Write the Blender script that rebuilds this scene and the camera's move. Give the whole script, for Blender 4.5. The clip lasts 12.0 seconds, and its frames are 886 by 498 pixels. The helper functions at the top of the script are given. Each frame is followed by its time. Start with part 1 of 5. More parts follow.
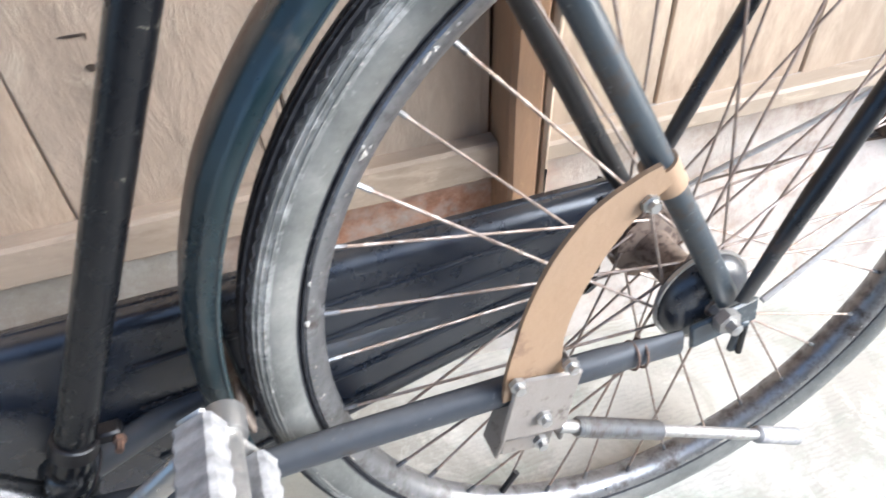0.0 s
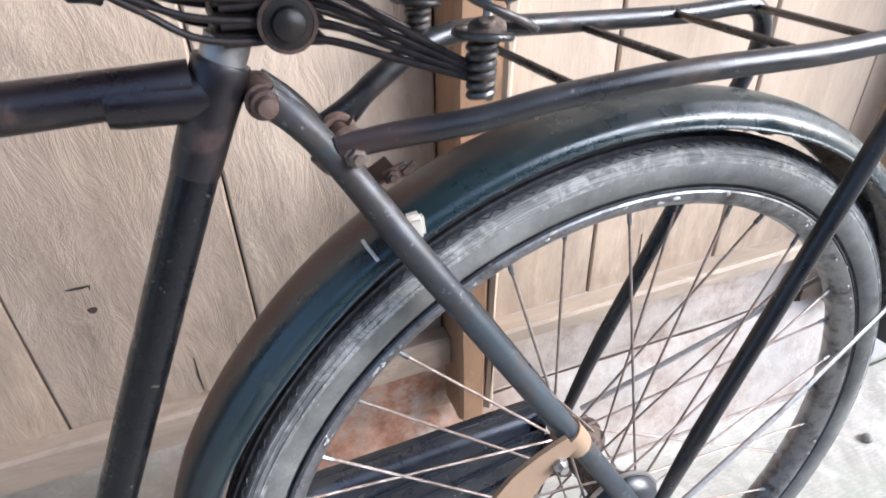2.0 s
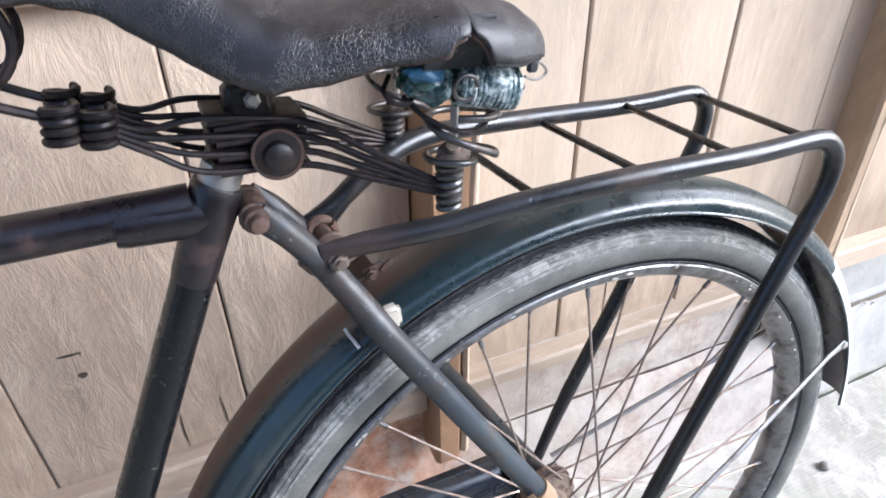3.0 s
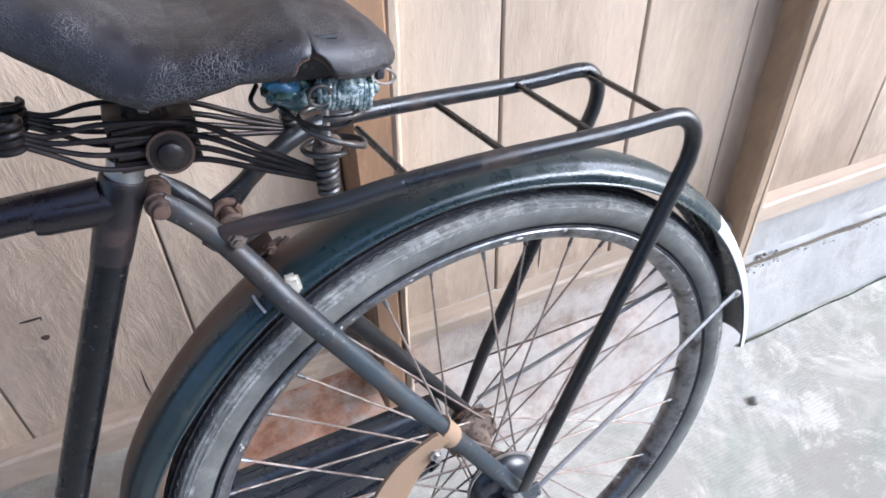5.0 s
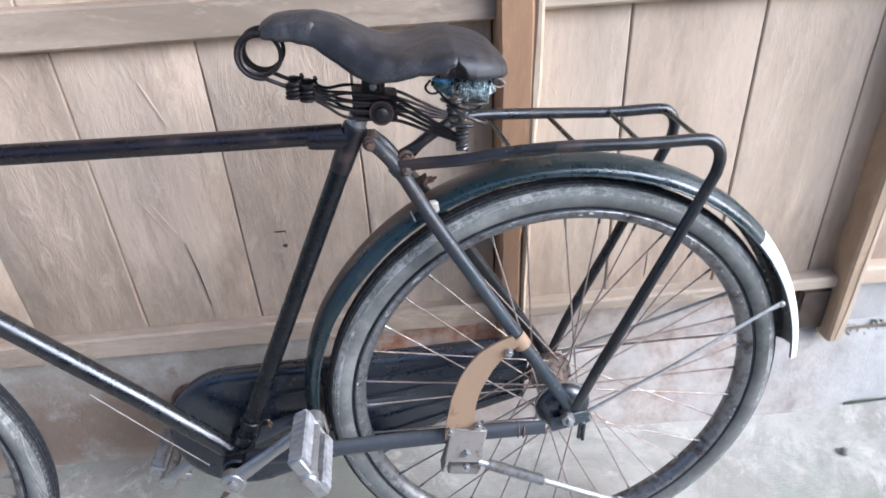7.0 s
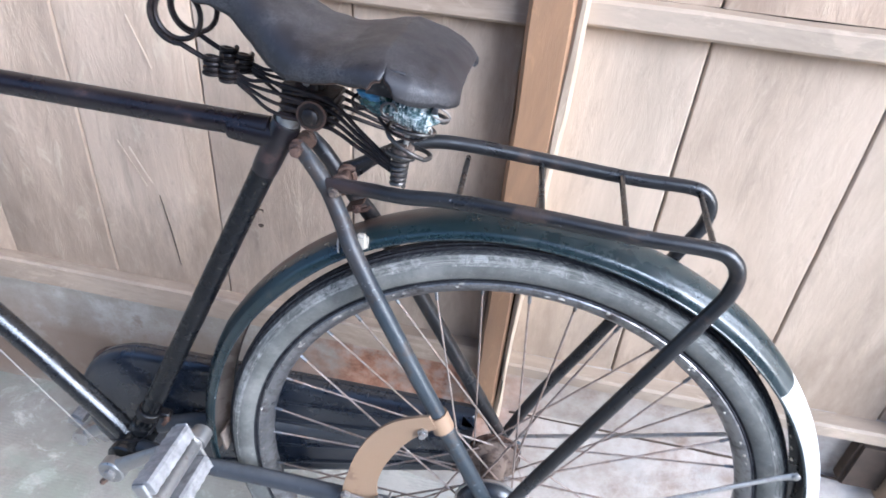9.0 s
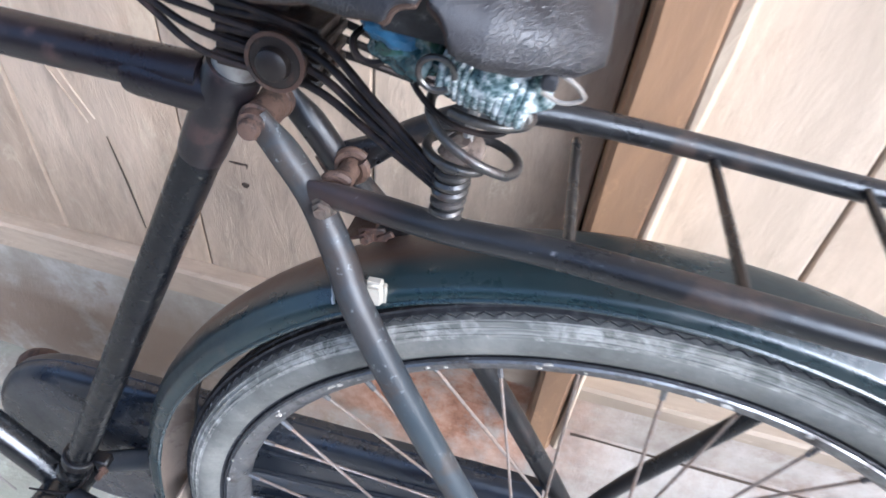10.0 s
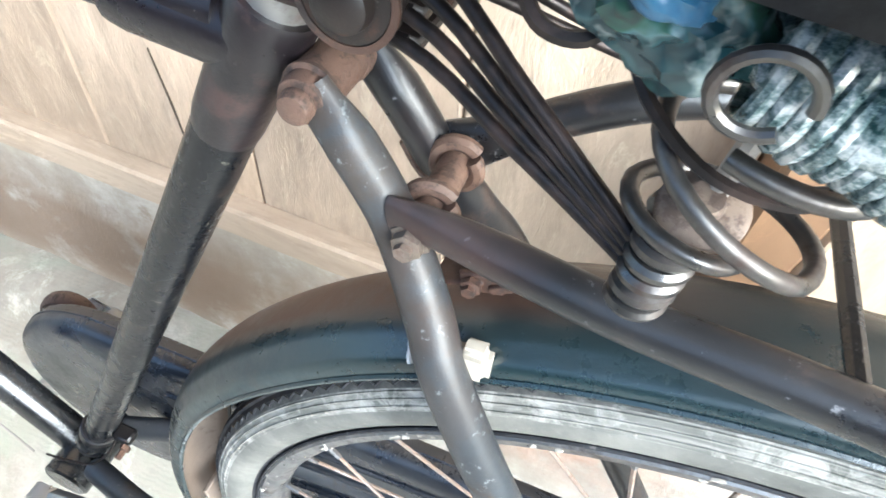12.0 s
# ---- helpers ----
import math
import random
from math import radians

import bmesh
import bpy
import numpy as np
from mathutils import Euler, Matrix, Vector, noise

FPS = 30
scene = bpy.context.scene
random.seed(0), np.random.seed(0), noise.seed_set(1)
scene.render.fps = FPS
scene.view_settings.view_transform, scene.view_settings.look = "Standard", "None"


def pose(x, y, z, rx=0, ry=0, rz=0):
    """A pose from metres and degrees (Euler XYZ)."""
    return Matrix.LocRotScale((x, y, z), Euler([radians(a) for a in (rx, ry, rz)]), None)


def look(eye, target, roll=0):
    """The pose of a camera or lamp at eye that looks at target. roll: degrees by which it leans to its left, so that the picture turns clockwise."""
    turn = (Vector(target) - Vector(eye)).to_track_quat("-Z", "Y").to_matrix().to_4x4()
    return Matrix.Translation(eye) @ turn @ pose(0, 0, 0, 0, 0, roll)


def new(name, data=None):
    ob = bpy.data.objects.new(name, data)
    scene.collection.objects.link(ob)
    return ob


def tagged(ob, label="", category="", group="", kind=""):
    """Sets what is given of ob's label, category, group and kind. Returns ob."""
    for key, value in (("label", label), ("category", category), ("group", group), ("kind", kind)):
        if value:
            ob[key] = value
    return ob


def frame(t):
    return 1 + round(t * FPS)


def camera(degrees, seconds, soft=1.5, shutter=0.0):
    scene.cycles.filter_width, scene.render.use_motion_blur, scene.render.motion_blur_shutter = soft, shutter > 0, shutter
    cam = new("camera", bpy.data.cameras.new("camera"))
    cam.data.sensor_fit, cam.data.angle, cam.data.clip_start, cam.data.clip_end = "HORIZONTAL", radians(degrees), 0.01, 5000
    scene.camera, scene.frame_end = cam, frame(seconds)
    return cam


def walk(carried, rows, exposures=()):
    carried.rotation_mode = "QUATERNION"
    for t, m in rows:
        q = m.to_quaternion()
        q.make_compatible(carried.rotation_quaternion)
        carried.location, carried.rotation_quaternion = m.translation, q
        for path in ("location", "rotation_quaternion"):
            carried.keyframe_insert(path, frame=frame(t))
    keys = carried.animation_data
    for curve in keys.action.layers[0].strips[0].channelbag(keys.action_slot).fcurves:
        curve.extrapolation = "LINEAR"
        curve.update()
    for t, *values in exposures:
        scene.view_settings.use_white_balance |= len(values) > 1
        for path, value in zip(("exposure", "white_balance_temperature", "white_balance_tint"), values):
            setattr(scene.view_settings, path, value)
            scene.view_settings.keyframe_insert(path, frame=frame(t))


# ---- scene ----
UP = (-0.06840, -0.07335, 0.99496)
FOV = 67.70
ROWS = [
    (0, -0.3085, -0.3236, 0.7501, 47.62, 1.98, -19.77),
    (0.5, -0.2657, -0.3260, 0.7817, 49.15, 1.72, -21.45),
    (1, -0.2670, -0.3236, 0.8471, 51.93, 0.97, -22.40),
    (1.5, -0.2758, -0.3239, 0.8865, 53.35, 0.88, -22.02),
    (2, -0.2807, -0.3226, 0.9219, 54.37, 1.32, -22.28),
    (2.5, -0.2835, -0.3275, 0.9575, 55.11, 1.40, -22.92),
    (3, -0.2816, -0.3325, 0.9858, 55.89, 0.87, -24.51),
    (3.2, -0.2804, -0.3396, 0.9976, 55.91, 1.16, -25.22),
    (4.8, -0.2284, -0.3709, 1.0269, 50.32, 0.64, -26.25),
    (5, -0.2261, -0.4033, 1.0373, 51.27, 1.67, -25.66),
    (5.5, -0.2692, -0.5077, 1.0581, 53.34, 1.30, -24.06),
    (6, -0.3037, -0.6148, 1.0804, 53.76, 0.05, -20.38),
    (6.5, -0.2933, -0.6880, 1.1008, 53.62, 0.72, -15.87),
    (7, -0.2254, -0.7451, 1.1089, 57.40, 2.74, -6.32),
    (7.5, -0.1181, -0.7814, 1.1290, 58.48, -0.13, -0.00),
    (7.7, -0.0844, -0.7749, 1.1341, 57.83, -1.24, 1.69),
    (9.3, -0.0212, -0.4548, 1.0644, 52.90, -4.26, 10.94),
    (9.5, -0.0467, -0.3865, 1.0420, 50.04, -4.55, 11.09),
    (10, -0.0978, -0.2478, 0.9819, 45.97, -4.52, 13.90),
    (10.5, -0.1512, -0.1485, 0.9218, 39.46, -4.80, 17.26),
    (11, -0.1689, -0.1282, 0.9107, 37.73, -5.07, 20.85),
    (11.5, -0.1678, -0.1254, 0.9137, 37.62, -4.41, 21.38),
    (12, -0.1582, -0.1256, 0.9187, 37.89, -4.24, 21.26),
]
cam = camera(FOV, 12.0, soft=1.6, shutter=0.35)
# the film camera opens up in the dark corners and close to the bicycle: seconds, stops, white balance
LIGHT = [(0.0, 1.89, 5600, 9), (1.0, 1.46, 5500, 11), (2.5, 1.65, 5460, 12), (3.2, 1.56, 5390, 12), (4.8, 1.39, 5250, 12), (6.0, 1.29, 5300, 12), (6.5, 1.21, 5280, 12), (7.5, 1.38, 5160, 11), (9.5, 1.51, 5110, 12), (10.5, 1.80, 5380, 9), (11.2, 2.18, 5540, 4), (12.0, 2.40, 5590, 3)]
walk(cam, [(t, pose(x, y, z, rx, ry, rz)) for t, x, y, z, rx, ry, rz in ROWS], LIGHT)

# ---- daylight: a bright overcast sky ----
world = bpy.data.worlds.new("sky")
scene.world = world
world.use_nodes = True
wn, wl = world.node_tree.nodes, world.node_tree.links
sky = wn.new("ShaderNodeTexSky")
sky.sky_type = "NISHITA"
sky.sun_disc = False
sky.sun_elevation = radians(27)
sky.sun_rotation = radians(118)
sky.dust_density = 4.0
sky.ozone_density = 0.6
wl.new(sky.outputs[0], wn["Background"].inputs[0])
wn["Background"].inputs[1].default_value = 0.10
sun = new("sun", bpy.data.lights.new("sun", "SUN"))
sun.data.energy = 2.4
sun.data.angle = radians(48)
sun.data.color = (0.94, 0.975, 1.0)
sun.matrix_world = look((0.82, -0.55, 0.50), (0, 0, 0))

# ---- materials ----


def material(name):
    m = bpy.data.materials.new(name)
    m.use_nodes = True
    return m, m.node_tree.nodes, m.node_tree.links, m.node_tree.nodes["Principled BSDF"]


def noise_node(n, l, scale, detail=6, rough=0.6, stretch=(1, 1, 1), offset=None, coords="Object", warp=0.0):
    tc, mp, tx = n.new("ShaderNodeTexCoord"), n.new("ShaderNodeMapping"), n.new("ShaderNodeTexNoise")
    mp.inputs["Scale"].default_value = stretch
    tx.inputs["Scale"].default_value, tx.inputs["Detail"].default_value, tx.inputs["Roughness"].default_value = scale, detail, rough
    tx.inputs["Distortion"].default_value = warp
    l.new(tc.outputs[coords], mp.inputs[0])
    if offset is not None:
        l.new(offset, mp.inputs["Location"])
    l.new(mp.outputs[0], tx.inputs["Vector"])
    return tx.outputs["Fac"]


def ramp(n, l, fac, stops):
    r = n.new("ShaderNodeValToRGB")
    while len(r.color_ramp.elements) < len(stops):
        r.color_ramp.elements.new(0.5)
    for e, (p, c) in zip(r.color_ramp.elements, stops):
        e.position, e.color = p, (*c, 1) if len(c) == 3 else c
    l.new(fac, r.inputs[0])
    return r.outputs[0]


def grey(v):
    return (v, v, v)


def mix(n, l, fac, a, b, how="MIX"):
    m = n.new("ShaderNodeMix")
    m.data_type, m.blend_type = "RGBA", how
    for sock, v in ((m.inputs[0], fac), (m.inputs[6], a), (m.inputs[7], b)):
        if isinstance(v, (int, float)):
            sock.default_value = v
        elif isinstance(v, tuple):
            sock.default_value = (*v, 1)
        else:
            l.new(v, sock)
    return m.outputs[2]


def bump(n, l, p, height, strength=0.4, distance=0.002):
    b = n.new("ShaderNodeBump")
    b.inputs["Strength"].default_value, b.inputs["Distance"].default_value = strength, distance
    l.new(height, b.inputs["Height"])
    l.new(b.outputs[0], p.inputs["Normal"])


def paint(name, base, rust, wear=0.55, dust=0.25, rough=0.3, dust_col=(0.30, 0.27, 0.23), scale=22, gloss=0.75, metal=0.0, worn=None, dust_sheen=0.0, flecks=0.68, lean=(0.45, 1.0)):
    """Old enamel on steel: worn to rust in patches and dusty; worn: (centre, radius, colour) of one bare patch. Upward
    faces can be paled.
    """
    m, n, l, p = material(name)
    big = noise_node(n, l, scale, 9, 0.72)
    fine = noise_node(n, l, 260, 4, 0.6)
    c = mix(n, l, ramp(n, l, big, [(wear, grey(0)), (min(wear + 0.07, 1), grey(1))]), base, rust)
    bare = None
    if worn and callable(worn[0]):
        bare = worn[0](n, l)
        c = mix(n, l, bare, c, worn[1])
    elif worn:
        tc, dist, cut = n.new("ShaderNodeTexCoord"), n.new("ShaderNodeVectorMath"), n.new("ShaderNodeMapRange")
        dist.operation = "DISTANCE"
        l.new(tc.outputs["Object"], dist.inputs[0])
        dist.inputs[1].default_value = worn[0]
        l.new(dist.outputs["Value"], cut.inputs[0])
        cut.inputs[1].default_value, cut.inputs[2].default_value = worn[1], worn[1] * 0.4
        both = n.new("ShaderNodeMath")
        both.operation = "MULTIPLY"
        l.new(cut.outputs[0], both.inputs[0])
        l.new(ramp(n, l, noise_node(n, l, 35, 7, 0.7), [(0.34, grey(0.15)), (0.54, grey(0.85))]), both.inputs[1])
        bare = both.outputs[0]
        c = mix(n, l, bare, c, worn[2])
    d = noise_node(n, l, 7, 5, 0.6)
    c = mix(n, l, ramp(n, l, d, [(0.40, grey(0)), (0.8, grey(dust))]), c, dust_col)
    # upward faces paled: dust, and the sky's sheen put into the colour
    if dust_sheen:
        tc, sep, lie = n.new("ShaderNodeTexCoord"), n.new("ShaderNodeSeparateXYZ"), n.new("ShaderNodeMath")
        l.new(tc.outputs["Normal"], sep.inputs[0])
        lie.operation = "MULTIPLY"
        l.new(ramp(n, l, sep.outputs[2], [(lean[0], grey(0)), (lean[1], grey(dust_sheen))]), lie.inputs[0])
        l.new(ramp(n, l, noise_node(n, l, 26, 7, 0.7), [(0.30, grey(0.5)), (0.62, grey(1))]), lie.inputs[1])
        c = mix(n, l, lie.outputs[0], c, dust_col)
    speck = noise_node(n, l, 120, 5, 0.75)
    c = mix(n, l, ramp(n, l, speck, [(flecks, grey(0)), (flecks + 0.06, grey(0.5))]), c, dust_col)
    c = mix(n, l, ramp(n, l, fine, [(0.70, grey(0)), (0.78, grey(0.3))]), c, dust_col)
    l.new(c, p.inputs["Base Color"])
    shine = ramp(n, l, big, [(0.36, grey(rough)), (0.55, grey(min(1, rough + 0.14))), (0.72, grey(min(1, rough + 0.38)))])
    if bare is not None:
        shine = mix(n, l, bare, shine, grey(0.42))
    l.new(shine, p.inputs["Roughness"])
    p.inputs["Specular IOR Level"].default_value = gloss
    if bare is not None:
        l.new(mix(n, l, bare, grey(gloss), grey(0.3)), p.inputs["Specular IOR Level"])
    p.inputs["Metallic"].default_value = metal
    bump(n, l, p, mix(n, l, 0.45, big, speck), 0.7 if rough > 0.4 else 0.35, 0.0016)
    return m


M_frame = paint("frame_enamel", (0.005, 0.0055, 0.007), (0.036, 0.026, 0.020), 0.62, 0.05, 0.17, (0.27, 0.255, 0.215), gloss=0.9, dust_sheen=0.03, flecks=0.66)
M_seat_tube = paint("dusty_tube_enamel", (0.005, 0.0055, 0.007), (0.036, 0.026, 0.020), 0.62, 0.02, 0.17, (0.215, 0.20, 0.155), gloss=0.34, dust_sheen=0.45, flecks=0.63, lean=(0.27, 0.38))
M_frame_rusty = paint("rusty_enamel", (0.007, 0.005, 0.007), (0.040, 0.022, 0.020), 0.57, 0.03, 0.22, gloss=0.6, worn=((-0.230, -0.028, 0.389), 0.050, (0.048, 0.028, 0.024)))
def rusted_crown(n, l):
    """Where the guard's enamel has gone: the wall side of its crown, in front."""
    tc, sep = n.new("ShaderNodeTexCoord"), n.new("ShaderNodeSeparateXYZ")
    l.new(tc.outputs["Object"], sep.inputs[0])
    out = ramp(n, l, noise_node(n, l, 18, 7, 0.65), [(0.30, grey(0.55)), (0.50, grey(1))])
    for axis, a, z in ((1, -0.014, -0.004), (0, -0.10, -0.20), (2, 0.04, 0.14)):
        cut, both = n.new("ShaderNodeMapRange"), n.new("ShaderNodeMath")
        l.new(sep.outputs[axis], cut.inputs[0])
        cut.inputs[1].default_value, cut.inputs[2].default_value = a, z
        both.operation = "MULTIPLY"
        l.new(cut.outputs[0], both.inputs[0])
        l.new(out, both.inputs[1])
        out = both.outputs[0]
    return out


M_guard = paint("guard_enamel", (0.0045, 0.0165, 0.0205), (0.030, 0.034, 0.032), 0.61, 0.07, 0.20, (0.265, 0.305, 0.30), gloss=0.85, dust_sheen=0.06, worn=(rusted_crown, (0.072, 0.034, 0.021)))
M_case = paint("case_enamel", (0.004, 0.008, 0.018), (0.03, 0.028, 0.026), 0.64, 0.10, 0.20, (0.24, 0.23, 0.19), gloss=0.9, dust_sheen=0.08)
M_stay = paint("worn_grey_enamel", (0.022, 0.031, 0.040), (0.036, 0.028, 0.024), 0.53, 0.12, 0.31, (0.28, 0.31, 0.31), gloss=0.6, flecks=0.61, dust_sheen=0.05, worn=((-0.270, -0.01, 0.412), 0.190, (0.042, 0.029, 0.023)))
M_chain_stay = paint("dusty_slate_enamel", (0.034, 0.039, 0.048), (0.040, 0.032, 0.028), 0.56, 0.18, 0.40, (0.24, 0.235, 0.23), gloss=0.5, dust_sheen=0.25, flecks=0.64)
M_rack = paint("worn_rack_enamel", (0.0055, 0.0055, 0.0065), (0.034, 0.021, 0.016), 0.55, 0.07, 0.24, (0.32, 0.32, 0.33), gloss=0.6, metal=0.0, flecks=0.635, dust_sheen=0.06, worn=((-0.230, -0.028, 0.389), 0.050, (0.052, 0.030, 0.025)))
M_taupe = paint("dusty_zinc", (0.23, 0.20, 0.175), (0.10, 0.075, 0.06), 0.58, 0.3, 0.5, scale=50)
M_white = paint("white_paint", (0.72, 0.71, 0.68), (0.35, 0.30, 0.25), 0.66, 0.2, 0.4)
M_tan = paint("tan_paint", (0.31, 0.205, 0.125), (0.22, 0.14, 0.09), 0.56, 0.2, 0.5, gloss=0.4)
M_rust = paint("rusted_steel", (0.140, 0.078, 0.052), (0.058, 0.030, 0.020), 0.50, 0.18, 0.5, scale=150, gloss=0.6)
M_midrust = paint("brown_rusted_steel", (0.100, 0.055, 0.038), (0.036, 0.020, 0.015), 0.52, 0.10, 0.46, scale=120, gloss=0.5)
M_dustyrust = paint("dusty_rusted_steel", (0.175, 0.128, 0.098), (0.075, 0.048, 0.036), 0.50, 0.2, 0.55, scale=120, gloss=0.4)
M_darkrust = paint("dark_rusted_steel", (0.060, 0.028, 0.018), (0.025, 0.016, 0.013), 0.54, 0.10, 0.45, scale=60, gloss=0.5)
M_darkiron = paint("dark_iron", (0.007, 0.006, 0.007), (0.040, 0.018, 0.013), 0.60, 0.03, 0.32, scale=70, gloss=0.5)
M_clamp = paint("greasy_rusted_iron", (0.012, 0.008, 0.007), (0.050, 0.024, 0.016), 0.54, 0.03, 0.36, scale=60, gloss=0.45)
M_leather_edge = paint("brown_leather_edge", (0.060, 0.032, 0.022), (0.05, 0.03, 0.02), 0.5, 0.15, 0.6, scale=60, gloss=0.3)


def metal(name, col, rough, tarnish, amount=0.55, scale=60):
    m, n, l, p = material(name)
    big = noise_node(n, l, scale, 7, 0.7)
    l.new(mix(n, l, ramp(n, l, big, [(amount, grey(0)), (amount + 0.2, grey(1))]), col, tarnish), p.inputs["Base Color"])
    l.new(ramp(n, l, big, [(amount, grey(0.85)), (amount + 0.2, grey(0.15))]), p.inputs["Metallic"])
    l.new(ramp(n, l, big, [(0.3, grey(rough)), (0.8, grey(min(1, rough + 0.4)))]), p.inputs["Roughness"])
    return m


M_rim = metal("tarnished_rim", (0.25, 0.25, 0.255), 0.24, (0.055, 0.043, 0.036), 0.46, 45)
M_spoke = metal("rusted_spoke", (0.36, 0.31, 0.28), 0.4, (0.26, 0.185, 0.14), 0.40, 90)
M_lining = paint("dusty_guard_lining", (0.175, 0.135, 0.108), (0.085, 0.060, 0.046), 0.50, 0.3, 0.7, gloss=0.3)
M_steel = metal("dull_steel", (0.42, 0.41, 0.395), 0.35, (0.20, 0.16, 0.13), 0.50)
M_boltsteel = metal("tarnished_bolt", (0.22, 0.185, 0.155), 0.40, (0.10, 0.06, 0.045), 0.46, 110)
M_chrome = metal("worn_chrome", (0.42, 0.415, 0.405), 0.22, (0.25, 0.19, 0.14), 0.56)
M_wire = metal("spring_wire", (0.034, 0.030, 0.030), 0.30, (0.040, 0.022, 0.017), 0.48)
M_coil = metal("worn_spring_coil", (0.11, 0.105, 0.10), 0.22, (0.04, 0.025, 0.02), 0.46, 90)


def tyre_material():
    m, n, l, p = material("dusty_rubber")
    big = noise_node(n, l, 16, 8, 0.7)
    fine = noise_node(n, l, 190, 6, 0.7)
    c = ramp(n, l, big, [(0.30, (0.080, 0.081, 0.074)), (0.50, (0.138, 0.138, 0.126)), (0.68, (0.22, 0.215, 0.195))])
    c = mix(n, l, ramp(n, l, fine, [(0.60, grey(0)), (0.72, grey(0.45))]), c, (0.36, 0.35, 0.33))
    l.new(c, p.inputs["Base Color"])
    p.inputs["Roughness"].default_value = 0.72
    bump(n, l, p, fine, 0.35, 0.0012)
    return m


M_tyre = tyre_material()
m_, n_, l_, p_ = material("tread_rubber")
l_.new(ramp(n_, l_, noise_node(n_, l_, 120, 6, 0.7), [(0.42, (0.010, 0.010, 0.013)), (0.60, (0.026, 0.026, 0.030)), (0.76, (0.22, 0.21, 0.20))]), p_.inputs["Base Color"])
p_.inputs["Roughness"].default_value = 0.75
M_tread = m_
m_, n_, l_, p_ = material("shoulder_rubber")
l_.new(ramp(n_, l_, noise_node(n_, l_, 90, 7, 0.72), [(0.40, (0.036, 0.037, 0.037)), (0.58, (0.085, 0.085, 0.080)), (0.74, (0.24, 0.235, 0.22))]), p_.inputs["Base Color"])
p_.inputs["Roughness"].default_value = 0.75
M_shoulder = m_
def chalk_material():
    """Rubber with road dust rubbed into streaks that run round the wheel."""
    m, n, l, p = material("chalky_dust_band")
    tc, sep, turn, out, far, far2, near = [n.new("ShaderNode" + k) for k in ("TexCoord", "SeparateXYZ", "Math", "CombineXYZ", "Math", "Math", "Math")]
    l.new(tc.outputs["Object"], sep.inputs[0])
    turn.operation, far.operation, far2.operation, near.operation = "ARCTAN2", "MULTIPLY", "MULTIPLY_ADD", "SQRT"
    l.new(sep.outputs[2], turn.inputs[0])
    l.new(sep.outputs[0], turn.inputs[1])
    l.new(sep.outputs[0], far.inputs[0])
    l.new(sep.outputs[0], far.inputs[1])
    l.new(sep.outputs[2], far2.inputs[0])
    l.new(sep.outputs[2], far2.inputs[1])
    l.new(far.outputs[0], far2.inputs[2])
    l.new(far2.outputs[0], near.inputs[0])
    for k, node in enumerate((turn, near)):
        l.new(node.outputs[0], out.inputs[k])
    streak = n.new("ShaderNodeTexNoise")
    size = n.new("ShaderNodeMapping")
    size.inputs["Scale"].default_value = (9, 420, 1)
    l.new(out.outputs[0], size.inputs[0])
    l.new(size.outputs[0], streak.inputs["Vector"])
    streak.inputs["Scale"].default_value, streak.inputs["Detail"].default_value, streak.inputs["Roughness"].default_value = 1.0, 7, 0.72
    c = ramp(n, l, noise_node(n, l, 16, 8, 0.7), [(0.35, (0.085, 0.088, 0.078)), (0.65, (0.17, 0.17, 0.155))])
    c = mix(n, l, ramp(n, l, streak.outputs[0], [(0.45, grey(0)), (0.60, grey(0.85))]), c, (0.28, 0.272, 0.25))
    c = mix(n, l, ramp(n, l, mix(n, l, 0.45, noise_node(n, l, 75, 7, 0.75, warp=0.6), noise_node(n, l, 9, 4, 0.6)), [(0.50, grey(0)), (0.60, grey(0.8))]), c, (0.43, 0.42, 0.39))
    l.new(c, p.inputs["Base Color"])
    p.inputs["Roughness"].default_value = 0.85
    bump(n, l, p, mix(n, l, 0.5, streak.outputs[0], noise_node(n, l, 160, 5, 0.7)), 0.6, 0.0015)
    return m


M_chalk = chalk_material()
m_, n_, l_, p_ = material("damp_moss")
l_.new(ramp(n_, l_, noise_node(n_, l_, 90, 6, 0.7), [(0.35, (0.035, 0.038, 0.026)), (0.7, (0.10, 0.105, 0.07))]), p_.inputs["Base Color"])
p_.inputs["Roughness"].default_value = 0.95
M_moss = m_
m_, n_, l_, p_ = material("dried_mud")
l_.new(ramp(n_, l_, noise_node(n_, l_, 140, 6, 0.7), [(0.35, (0.26, 0.235, 0.20)), (0.65, (0.52, 0.49, 0.44))]), p_.inputs["Base Color"])
p_.inputs["Roughness"].default_value = 0.95
M_crumb = m_


